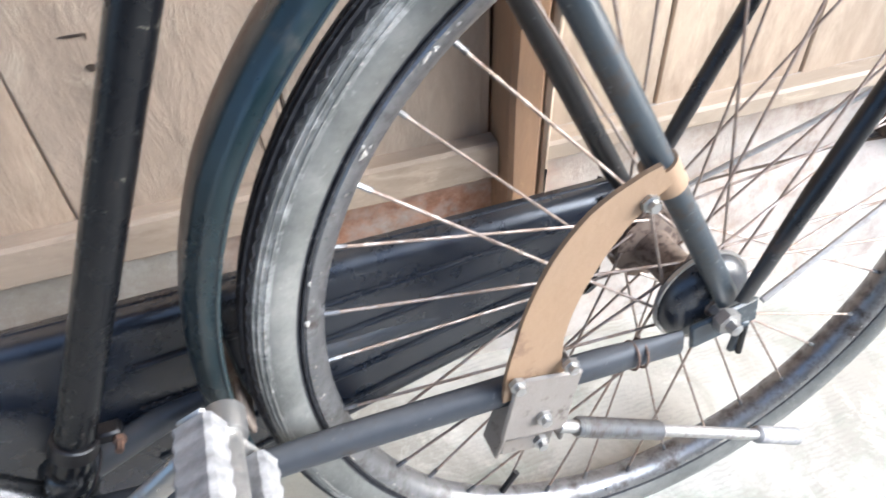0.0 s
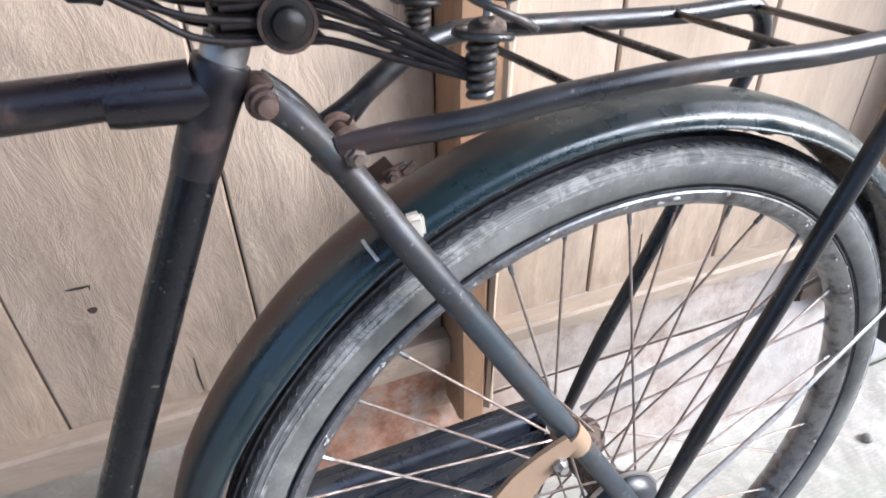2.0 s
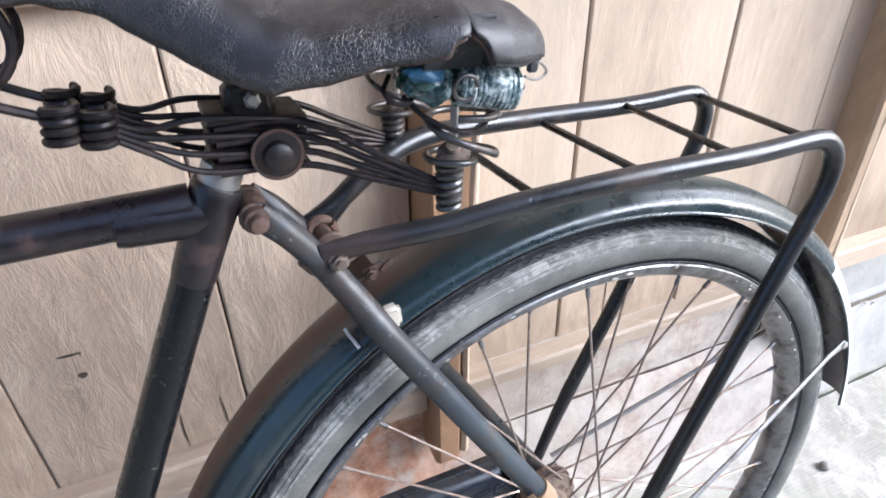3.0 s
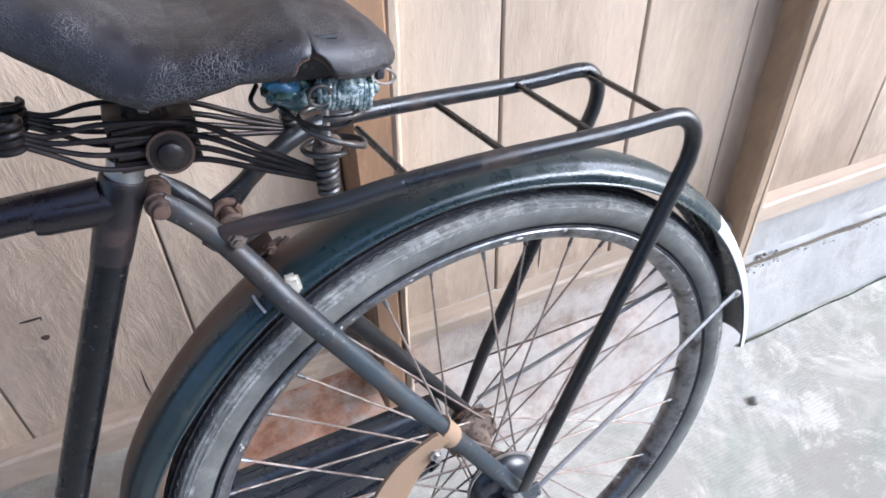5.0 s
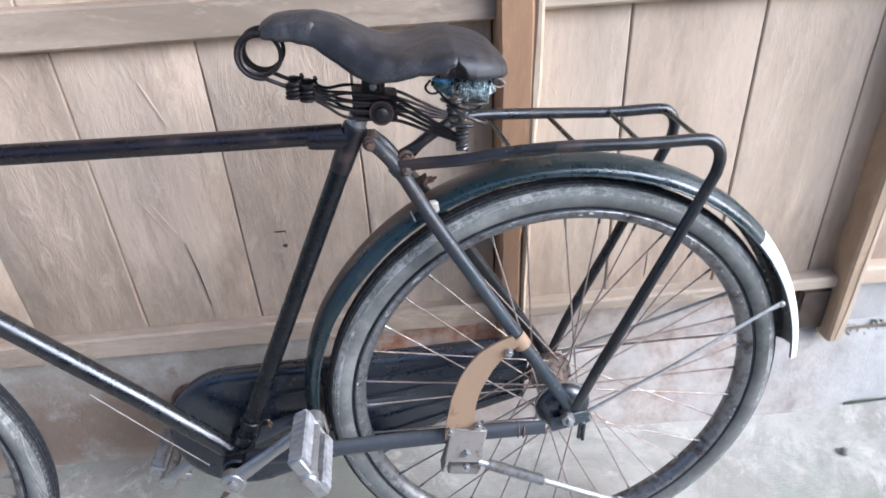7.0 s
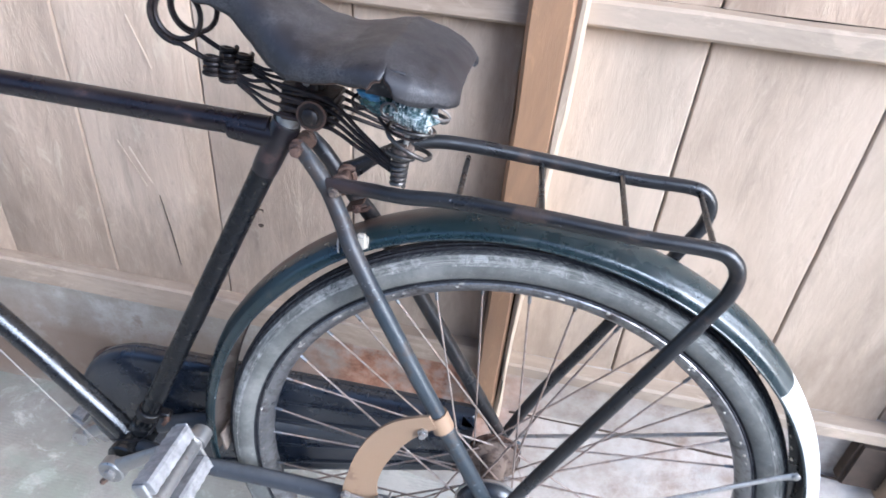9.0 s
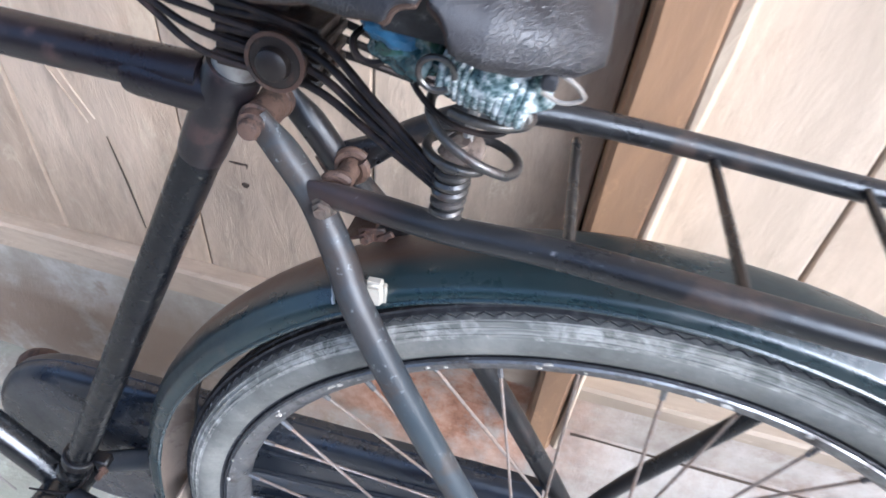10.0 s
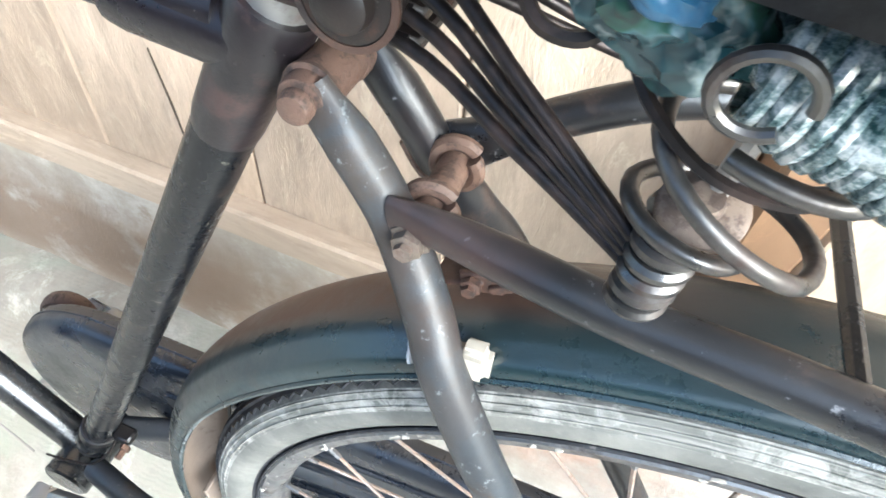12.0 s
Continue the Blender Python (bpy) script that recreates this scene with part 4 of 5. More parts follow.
# wheels
def wheel(name, centre, rear):
    R = 0.352
    rim_sec = [(0.3130, -0.0162), (0.3150, -0.0144), (0.3142, -0.012), (0.309, -0.0115), (0.3030, -0.006), (0.3015, 0), (0.3030, 0.006), (0.309, 0.0115), (0.3142, 0.012), (0.3150, 0.0144), (0.3130, 0.0162), (0.3070, 0.0150), (0.2995, 0.0075), (0.2975, 0), (0.2995, -0.0075), (0.3070, -0.0150)]
    rim = part(name, spin(rim_sec, 0, 360, 120, centre), M_rim, bicycle, "spoked wheel with a tarnished steel rim")
    for s in (-1, 1):
        lip = [(centre[0] + 0.3157 * math.cos(t), centre[1] + s * 0.0146, centre[2] + 0.3157 * math.sin(t)) for t in (2 * math.pi * k / 120 for k in range(120))]
        part("rim_edge", sweep(lip, 0.0013, 6, closed=True), M_tread, rim, "dark crease between tyre and rim")
    sec = []
    for k in range(43):
        t = radians(-138 + 276 * k / 42)
        sec.append((0.3340 + 0.0213 * math.cos(t), 0.0207 * math.sin(t)))
    sec += [(0.314, 0.0115), (0.314, -0.0115)]
    tyre = part("tyre", spin(sec, 0, 360, 144, centre), [M_tyre, M_chalk, M_tread, M_shoulder], rim, "grey worn tyre with a chalky dust band")
    for q, face in enumerate(tyre.data.polygons):
        k = q % len(sec)
        a = abs(-138 + 276 * (k + 0.5) / 42) if k < 42 else 180
        face.material_index = 2 if a < 31 or a > 131 else 3 if a < 47 else 1 if a < 79 else 0
    # crumbs of dried mud stuck along the rim's edge and the tyre's wall
    rnd = random.Random(31 if rear else 32)
    crumbs = bmesh.new()
    for k in range(190):
        s, t = rnd.choice((-1, -1, 1)), rnd.choice((0.9, 2.3, 3.3, 5.6)) + rnd.gauss(0, 0.42)
        r, y = ((rnd.uniform(0.3070, 0.3140), 0.0158) if k % 3 else (0.3340 + 0.0215 * math.cos(radians(72)), 0.0203))
        at = Vector(centre) + Vector((r * math.cos(t), s * y, r * math.sin(t)))
        size = rnd.uniform(0.0005, 0.0008) * (1 + 2.2 * rnd.random() ** 3) if k % 3 else rnd.uniform(0.0004, 0.0009)
        ico = bmesh.new()
        bmesh.ops.create_icosphere(ico, subdivisions=1, radius=1)
        along = rnd.uniform(1.0, 2.6)
        made = {}
        for v in ico.verts:
            q = v.co * size * (1 + 0.5 * noise.noise(v.co * 2 + at * 90))
            made[v] = crumbs.verts.new(at + Vector((-math.sin(t), 0, math.cos(t))) * q.x * along + Vector((math.cos(t), 0, math.sin(t))) * q.z + Vector((0, q.y * 0.6, 0)))
        for f_ in ico.faces:
            crumbs.faces.new([made[v] for v in f_.verts])
        ico.free()
    tagged(part("mud_crumbs", crumbs, M_crumb, rim), "pale crumbs of dried mud on a wheel", kind="stuff")
    # raised zigzag ribs on both shoulders and plain ribs on the crown
    n = 184
    for s in (-1, 1):
        bm = bmesh.new()
        rows = []
        for i in range(2 * n):
            t = 2 * math.pi * i / (2 * n)
            row = []
            for da, lift in ((-2.2, -0.0003), (-0.4, 0.0009), (2.6, -0.0004)):
                a = radians((34 if i % 2 else 41.5) + da)
                r, y = 0.3340 + (0.0213 + lift) * math.cos(a), s * (0.0207 + lift) * math.sin(a)
                row.append(bm.verts.new(Vector(centre) + Vector((r * math.cos(t), y, r * math.sin(t)))))
            rows.append(row)
        for i, row in enumerate(rows):
            ahead = rows[(i + 1) % len(rows)]
            # chalky pale face and black face paint light and shade on the rib
            for k in (0, 1):
                bm.faces.new((row[k], ahead[k], ahead[k + 1], row[k + 1]) if s < 0 else (row[k + 1], ahead[k + 1], ahead[k], row[k])).material_index = k
        part("tread_rib", bm, [M_chalk, M_tread], rim, smooth=False)
        for a in (50, 60, 71):
            pts = []
            for i in range(120):
                t = 2 * math.pi * i / 120
                r, y = 0.3340 + 0.0213 * math.cos(radians(a)), s * 0.0207 * math.sin(radians(a))
                pts.append(Vector(centre) + Vector((r * math.cos(t), y, r * math.sin(t))))
            part("tread_rib", sweep(pts, 0.0006, 4, closed=True), M_chalk, rim)
    for a in (-21, -7, 7, 21):
        pts = []
        for i in range(120):
            t = 2 * math.pi * i / 120
            r, y = 0.3340 + 0.0217 * math.cos(radians(a)), 0.0213 * math.sin(radians(a))
            pts.append(Vector(centre) + Vector((r * math.cos(t), y, r * math.sin(t))))
        part("tread_rib", sweep(pts, 0.0016, 4, closed=True), M_tread, rim)
    hub = [(0.006, -0.058), (0.016, -0.056), (0.018, -0.040), (0.034, -0.0335), (0.034, -0.0300), (0.019, -0.026), (0.0165, -0.012), (0.0165, 0.012), (0.019, 0.026), (0.034, 0.0300), (0.034, 0.0335), (0.018, 0.040), (0.016, 0.056), (0.006, 0.058)]
    hb = part("hub", lathe(hub, centre, (0, 1, 0), 28), M_dustyrust if rear else M_steel, rim, "rusty wheel hub")
    part("axle", lathe([(0.0045, -0.085), (0.0045, 0.085)], centre, (0, 1, 0), 10), M_steel, rim)
    if rear:
        part("brake_drum", lathe([(0.012, -0.0575), (0.030, -0.056), (0.038, -0.050), (0.0405, -0.044), (0.0405, -0.036), (0.036, -0.0345)], centre, (0, 1, 0), 32), M_case, rim, "black domed hub cover")
        part("drum_ring", spin([(0.0415, -0.043), (0.0432, -0.0425), (0.0432, -0.039), (0.0415, -0.0385)], 0, 360, 40, centre), M_chrome, rim)
    c = Vector(centre)
    for i in range(36):
        side = -1 if i % 2 else 1
        pair = (i // 2) % 2
        j = i // 4
        base = 2 * math.pi * i / 36 + (0.05 if rear else 0.11)
        lean = radians(62) * (1 if pair else -1)
        fa = base + lean
        flange = c + Vector((0.030 * math.cos(fa), side * (0.0345 if pair else 0.029), 0.030 * math.sin(fa)))
        tip = c + Vector((0.2985 * math.cos(base), side * 0.003, 0.2985 * math.sin(base)))
        part("spoke", sweep([flange, tip], 0.00130, 6), M_spoke, rim)
        inn = tip + (flange - tip).normalized() * 0.011
        part("nipple", sweep([tip, inn], 0.0021, 6), M_rim, rim)
    va = radians(-118)
    part("valve", sweep([c + Vector((0.298 * math.cos(va), 0, 0.298 * math.sin(va))), c + Vector((0.268 * math.cos(va), 0, 0.268 * math.sin(va)))], 0.0035, 8), M_darkiron, rim)
    return rim


rear = wheel("rear_wheel", (0, 0, 0), True)
front = wheel("front_wheel", FRONT, False)

# mudguard with its white tail and wire stays; it stands a little further off the tyre in front
def stand_off(a, r=0.367):
    def rise(a0, span):
        t = min(1.0, max(0.0, (a - a0) / span))
        return t * t * (3 - 2 * t)
    edge = min(1.0, max(0.0, (0.389 - r) / 0.022))
    return 0.0060 * rise(80, 55) + 0.0065 * edge * rise(72, 36) * (1 - 0.9 * rise(116, 26)) - 0.010 * max(0.0, (a - 155) / 36)


G = []
for k in range(21):
    t = math.pi * k / 20
    G.append((0.3670 + 0.0220 * math.sin(t) ** 0.8 + (-0.0016 if k in (4, 16) else 0.0), -0.0305 * math.cos(t)))
inner = [(r - 0.0014 if 0 < k < 20 else r, y * 0.955) for k, (r, y) in enumerate(G)]

tail_out = G + list(reversed([(r - 0.0007, y * 0.975) for r, y in G]))
tail_in = [(r - 0.0008, y * 0.973) for r, y in G] + list(reversed(inner))
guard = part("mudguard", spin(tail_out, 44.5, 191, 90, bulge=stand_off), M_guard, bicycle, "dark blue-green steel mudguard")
part("lining", spin(tail_in, 44.5, 190.9, 90, bulge=stand_off), M_lining, guard, "dusty brown inside of the guard")
part("tail", spin(tail_out, 8.2, 44.5, 26), M_white, guard, "white painted mudguard tail")
part("tail_lining", spin(tail_in, 8.25, 44.5, 26), M_case, guard)
for s in (-1, 1):
    lip = []
    for i in range(100):
        a = 8.6 + 181.9 * i / 99
        r = 0.3672 + stand_off(a, 0.367)
        lip.append((r * math.cos(radians(a)), s * 0.0305, r * math.sin(radians(a))))
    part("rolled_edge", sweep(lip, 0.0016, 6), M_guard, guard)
    wire = [(0.030, s * 0.073, 0.012), (0.16, s * 0.056, 0.075), (0.300, s * 0.0345, 0.149), (0.322, s * 0.0335, 0.1595)]
    st = part("stay", sweep(wire, [0.0030, 0.0028, 0.0030, 0.0055], 8, squash=((0, 1, 0), [1, 1, 0.8, 0.3])), M_steel, guard, "thin steel mudguard stay")
    part("stay_bolt", lathe([(0.0045, 0), (0.0045, 0.003), (0.003, 0.004)], (0.320, s * 0.033, 0.1585), (0, s, 0), 8), M_steel, guard)
part("bridge", box((0.122, 0.022, 0.3440), (0.016, 0.030, 0.014), 0.002, Matrix.Rotation(radians(14), 3, "Y")), M_darkiron, guard)
for a in (30, 27, 24, 21):
    t = radians(a)
    part("rivet", lathe([(0.0022, 0), (0.0022, 0.0012)], (0.3675 * math.cos(t), 0.022, 0.3675 * math.sin(t)), (-math.cos(t), -0.3, -math.sin(t)), 8), M_steel, guard)
# white cable clip round the stay and guard
bm = box((-0.1985, -0.0290, 0.3335), (0.0135, 0.010, 0.0180), 0.0030, Matrix.Rotation(radians(-8), 3, "Y"), segs=3)
clip = part("cable_clip", bm, M_plastic, bicycle, "white plastic cable clip")
strap = []
for r, y in G[2:8]:
    a = radians(125.2)
    q = r + stand_off(125.2, r) + 0.0010
    strap.append((q * math.cos(a), y - 0.0010, q * math.sin(a)))
part("clip_strap", sweep(strap, 0.0013, 6), M_white, clip, "thin pale strap over the guard")

# chain case on the wall side
C0, R0, C1, R1 = Vector((BB.x, 0, BB.z)), 0.118, Vector((0.0, 0, 0.0)), 0.057
d = C1 - C0
base = math.atan2(d.z, d.x)
tang = math.acos((R0 - R1) / d.length)
ring = []
for i in range(41):
    a = base + tang + (2 * math.pi - 2 * tang) * i / 40
    ring.append(C0 + Vector((R0 * math.cos(a), 0, R0 * math.sin(a))))
for i in range(25):
    a = base - tang + 2 * tang * i / 24
    ring.append(C1 + Vector((R1 * math.cos(a), 0, R1 * math.sin(a))))
for p in ring:
    p.x = min(p.x, -0.036)


def case_ring(y, inset):
    out = []
    n = len(ring)
    for i, p in enumerate(ring):
        tdir = (ring[(i + 1) % n] - ring[i - 1]).normalized()
        nin = Vector((-tdir.z, 0, tdir.x))
        out.append(p + nin * inset + Vector((0, y, 0)))
    return out


bm = bmesh.new()
levels = [case_ring(y, inset) for y, inset in ((0.0410, 0.0170), (0.0412, 0.0130), (0.0422, 0.0090), (0.0442, 0.0050), (0.0470, 0.0020), (0.0510, 0.0), (0.0660, 0.0), (0.0700, 0.003))]
vs = [[bm.verts.new(p) for p in lv] for lv in levels]
for a, b in zip(vs, vs[1:]):
    for k in range(len(a)):
        bm.faces.new((a[k], a[(k + 1) % len(a)], b[(k + 1) % len(a)], b[k]))
bm.faces.new(vs[0])
bm.faces.new(list(reversed(vs[-1])))
case = part("chain_case", bm, M_case, bicycle, "black sheet-metal chain case")
for off in (0.70, 0.30, -0.25, -0.65):
    a = C0 + Vector((0.06, 0.0405, R0 * off * 0.93))
    b = C1 + Vector((-0.045, 0.0405, R1 * off * 0.93))
    part("pressed_rib", sweep([a, lerp(a, b, 0.5), b], 0.0026, 8), M_case, case)
part("case_edge", sweep([p + Vector((0, 0.0585, 0)) for p in ring], 0.0013, 6, closed=True), M_case, case)

part("sprocket", lathe([(0.020, 0.040), (0.036, 0.041), (0.036, 0.044), (0.020, 0.047)], HUB, (0, 1, 0), 20), M_rust, rear, "rusted sprocket")

# cranks and pedals
TIP = Vector((-0.372, -0.062, 0.018))
bm = sweep([BB + Vector((0.0, -0.052, 0)), lerp(BB + Vector((0, -0.054, 0)), TIP, 0.5), TIP], [0.0125, 0.0095, 0.0095], 12, squash=((0, 1, 0), [0.75, 0.75, 0.75]))
lathe([(0.0165, -0.062), (0.0185, -0.060), (0.0185, -0.046), (0.012, -0.045)], BB, (0, 1, 0), 20, bm)
lathe([(0.013, -0.072), (0.0135, -0.070), (0.0135, -0.052), (0.012, -0.051)], (TIP.x, 0, TIP.z), (0, 1, 0), 18, bm)
crank = part("crank_arm", bm, M_chrome, bicycle, "worn chrome crank arm")
part("spindle_nut", lathe([(0.0065, -0.068), (0.008, -0.067), (0.008, -0.060)], BB, (0, 1, 0), 8), M_steel, crank)
part("cotter_pin", sweep([BB + Vector((-0.012, -0.054, -0.022)), BB + Vector((-0.020, -0.054, -0.034))], 0.0045, 8), M_rust, crank)


def pedal(tip, side, tilt):
    turn = Matrix.Rotation(radians(tilt), 3, "Y")
    y0 = tip.y
    ctr = tip + Vector((0, side * 0.060, 0))
    bm = lathe([(0.0075, 0), (0.0095, 0.004), (0.0095, 0.092), (0.0115, 0.094), (0.0115, 0.106), (0.008, 0.109)], tip + Vector((0, side * 0.004, 0)), (0, side, 0), 16)
    ped = part("pedal", bm, M_steel, crank if side < 0 else crank_far, "grey worn rubber block pedal")
    for k in (-1, 1):
        c = ctr + turn @ Vector((k * 0.0255, 0, 0))
        b2 = bmesh.new()
        loops = []
        for q in range(30):
            y = -0.043 + 0.086 * q / 29
            g = 1.0 if q % 4 in (1, 2) else 0.94
            w2, h2, e2 = 0.0105 * g, 0.0132 * g, 0.003
            loops.append([b2.verts.new(c + turn @ Vector((a, y, z))) for a, z in ((-w2 + e2, -h2), (w2 - e2, -h2), (w2, -h2 + e2), (w2, h2 - e2), (w2 - e2, h2), (-w2 + e2, h2), (-w2, h2 - e2), (-w2, -h2 + e2))])
        for p0, p1 in zip(loops, loops[1:]):
            for q in range(8):
                b2.faces.new((p0[q], p0[(q + 1) % 8], p1[(q + 1) % 8], p1[q]))
        b2.faces.new(loops[0])
        b2.faces.new(list(reversed(loops[-1])))
        part("rubber_block", b2, M_pedal, ped)
    for e in (-0.047, 0.047):
        part("end_plate", box(ctr + Vector((0, e, 0)), (0.072, 0.004, 0.018), 0.002, turn), M_steel, ped)
    return ped


TIP_FAR = BB * 2 - TIP
TIP_FAR += Vector((-0.020, 0.020, -0.014))
bm = sweep([BB + Vector((0, 0.076, 0)), TIP_FAR], [0.011, 0.0095], 12)
lathe([(0.007, -0.012), (0.0135, -0.010), (0.0135, 0.010), (0.012, 0.011)], TIP_FAR, (0, 1, 0), 18, bm)
crank_far = part("crank_arm", bm, M_chrome, bicycle, "worn chrome crank arm")
pedal(TIP, -1, 64)
pedal(TIP_FAR, 1, 20)

# side stand: painted strap, pivot bracket, sprung leg
strap = [((-0.088, 0.146), 0.009), ((-0.102, 0.136), 0.012), ((-0.124, 0.116), 0.0165), ((-0.141, 0.088), 0.0185), ((-0.153, 0.055), 0.0185), ((-0.159, 0.022), 0.019), ((-0.160, -0.008), 0.0225), ((-0.157, -0.030), 0.026)]
path = smooth_path([(x, 0, z) for (x, z), w in strap], 4)
wid = [w for _, w in strap]
bm = bmesh.new()
rows = []
for i, p in enumerate(path):
    j = i / (len(path) - 1) * (len(wid) - 1)
    k = min(int(j), len(wid) - 2)
    w = wid[k] + (wid[k + 1] - wid[k]) * (j - k)
    a, b = path[max(0, i - 1)], path[min(len(path) - 1, i + 1)]
    t = (b - a).normalized()
    s = Vector((-t.z, 0, t.x)) * w
    y = -0.0705 + 0.006 * i / len(path)
    rows.append([bm.verts.new(v) for v in (p + s + Vector((0, y, 0)), p - s + Vector((0, y, 0)), p - s + Vector((0, y + 0.004, 0)), p + s + Vector((0, y + 0.004, 0)))])
for a, b in zip(rows, rows[1:]):
    for k in range(4):
        bm.faces.new((a[k], a[(k + 1) % 4], b[(k + 1) % 4], b[k]))
bm.faces.new(rows[0])
bm.faces.new(list(reversed(rows[-1])))
stand = part("side_stand", bm, M_tan, bicycle, "tan painted strap of a side stand")
sd = (Vector((-0.008, -0.066, 0.014)) - Vector((-0.130, -0.054, 0.204))).normalized()
part("cuff", sweep([Vector((-0.086, -0.0565, 0.147)), Vector((-0.086, -0.0565, 0.147)) + sd * 0.022], 0.0128, 16), M_tan, stand, "tan painted cuff")
bracket = part("pivot_bracket", box((-0.152, -0.0675, -0.045), (0.056, 0.004, 0.066), 0.002, Matrix.Rotation(radians(8), 3, "Y")), M_taupe, stand, "grimy steel pivot bracket")
part("cheek", box((-0.176, -0.055, -0.058), (0.004, 0.026, 0.080), 0.0015, Matrix.Rotation(radians(14), 3, "Y")), M_taupe, bracket)
part("cheek", box((-0.126, -0.055, -0.058), (0.004, 0.026, 0.080), 0.0015, Matrix.Rotation(radians(4), 3, "Y")), M_taupe, bracket)
part("pivot_block", box((-0.150, -0.046, -0.112), (0.050, 0.012, 0.022), 0.003, Matrix.Rotation(radians(8), 3, "Y")), M_taupe, bracket)
for x, z in ((-0.0965, 0.1275), (-0.176, -0.010), (-0.134, -0.004), (-0.150, -0.056), (-0.150, -0.085)):
    part("bolt", lathe([(0.0065, 0), (0.0065, 0.004), (0.0040, 0.0045), (0.0040, 0.009)], (x, -0.069, z), (0, -1, 0), 6), M_chrome, stand)
A, Bq = Vector((-0.132, -0.066, -0.080)), Vector((0.150, -0.069, -0.214))
part("leg", sweep([A, Bq], 0.0055, 12), M_steel, stand, "dull steel stand leg")
coil, _p = helix(lerp(A, Bq, 0.22), Bq - A, 0.0078, 0.0078, 0.0013, 30, 0.10, 5, 10)
part("spring", coil, M_steel, stand, "close-wound steel spring")
part("foot", sweep([lerp(A, Bq, 0.82), lerp(A, Bq, 0.83), Bq + (Bq - A).normalized() * 0.012], [0.0062, 0.0088, 0.0088], 14), M_pedal, stand, "grey rubber foot")
for x in (-0.072, -0.064):
    ring2 = [(x, -0.0605 + 0.0108 * math.cos(t), -0.026 + 0.0122 * math.sin(t)) for t in (2 * math.pi * k / 20 for k in range(20))]
    part("band", sweep(ring2, 0.0011, 6, closed=True), M_rust, stand, "rusted tie wire")

# luggage rack
rack = None
for s in (-1, 1):
    if s < 0:
        arm = [(-0.239, -0.0245, 0.3855), (-0.224, -0.027, 0.391), (-0.197, -0.033, 0.3955), (-0.160, -0.041, 0.401), (-0.115, -0.050, 0.4115)]
    else:
        arm = [(-0.239, 0.0235, 0.379), (-0.222, 0.026, 0.391), (-0.201, 0.030, 0.407), (-0.174, 0.036, 0.422), (-0.145, 0.044, 0.429), (-0.108, 0.052, 0.429)]
    pts = smooth_path(arm + [(-0.04, s * 0.062, 0.4215 if s < 0 else 0.426), (0.06, s * 0.066, 0.4245), (0.122, s * 0.0665, 0.428), (0.141, s * 0.067, 0.4235), (0.1515, s * 0.0675, 0.410), (0.152, s * 0.068, 0.390), (0.143, s * 0.0685, 0.362), (0.083, s * 0.070, 0.209), (0.036, s * 0.072, 0.092), (0.008, s * 0.074, 0.018 if s < 0 else 0.004)], 6)
    n = len(pts)
    fl = [min(1, 0.35 + 0.06 * i) if i < n - 8 else max(0.4, 1 - 0.09 * (i - n + 8)) for i in range(n)]
    thick = 0.0100 if s < 0 else 0.0125
    rd = [max(0.0076, thick - (0.0004 if s < 0 else 0.00055) * i) if i < n - 8 else 0.0078 for i in range(n)]
    tube = part("luggage_rack" if rack is None else "side_rail", sweep(pts, rd, 16, squash=((0, 1, 0), fl)), M_rack, bicycle if rack is None else rack, "black tubular luggage rack" if rack is None else "")
    rack = rack or tube
    part("rack_bolt", lathe([(0.0072, 0), (0.0072, 0.002), (0.0055, 0.0025), (0.0055, 0.006), (0.0034, 0.0065), (0.0034, 0.009)], (-0.2317, s * 0.0275, 0.3838), (0, s, 0), 6), M_boltsteel if s < 0 else M_midrust, rack, "tarnished bolt")
for xn, xf in ((-0.1075, -0.111), (-0.029, -0.034), (0.047, 0.051), (0.126, 0.134)):
    w = 0.049 + 0.016 * min(1, (xn + 0.12) / 0.14)
    h = 0.415 + 0.0115 * min(1, (xn + 0.12) / 0.14)
    part("crossbar", sweep([(xn, -w, h), (xf, w, h)], 0.0030, 8), M_frame, rack)

# saddle
stations = [(-0.394, 0.010, 0.5465, 0.5425), (-0.390, 0.017, 0.5540, 0.5415), (-0.378, 0.0225, 0.5625, 0.5415), (-0.360, 0.026, 0.5655, 0.541), (-0.335, 0.033, 0.5670, 0.5365), (-0.310, 0.046, 0.5625, 0.5215), (-0.288, 0.060, 0.5530, 0.5085), (-0.268, 0.070, 0.5440, 0.5025), (-0.245, 0.078, 0.5375, 0.507), (-0.222, 0.087, 0.5375, 0.5150), (-0.200, 0.095, 0.5435, 0.5185), (-0.185, 0.099, 0.5450, 0.518), (-0.160, 0.097, 0.5400, 0.514), (-0.142, 0.088, 0.5350, 0.512), (-0.131, 0.078, 0.5285, 0.511), (-0.123, 0.064, 0.5215, 0.510)]


def station(x):
    for a, b in zip(stations, stations[1:]):
        if a[0] <= x <= b[0]:
            t = (x - a[0]) / (b[0] - a[0])
            return [a[k] + (b[k] - a[k]) * t for k in range(4)]
    return list(stations[-1])


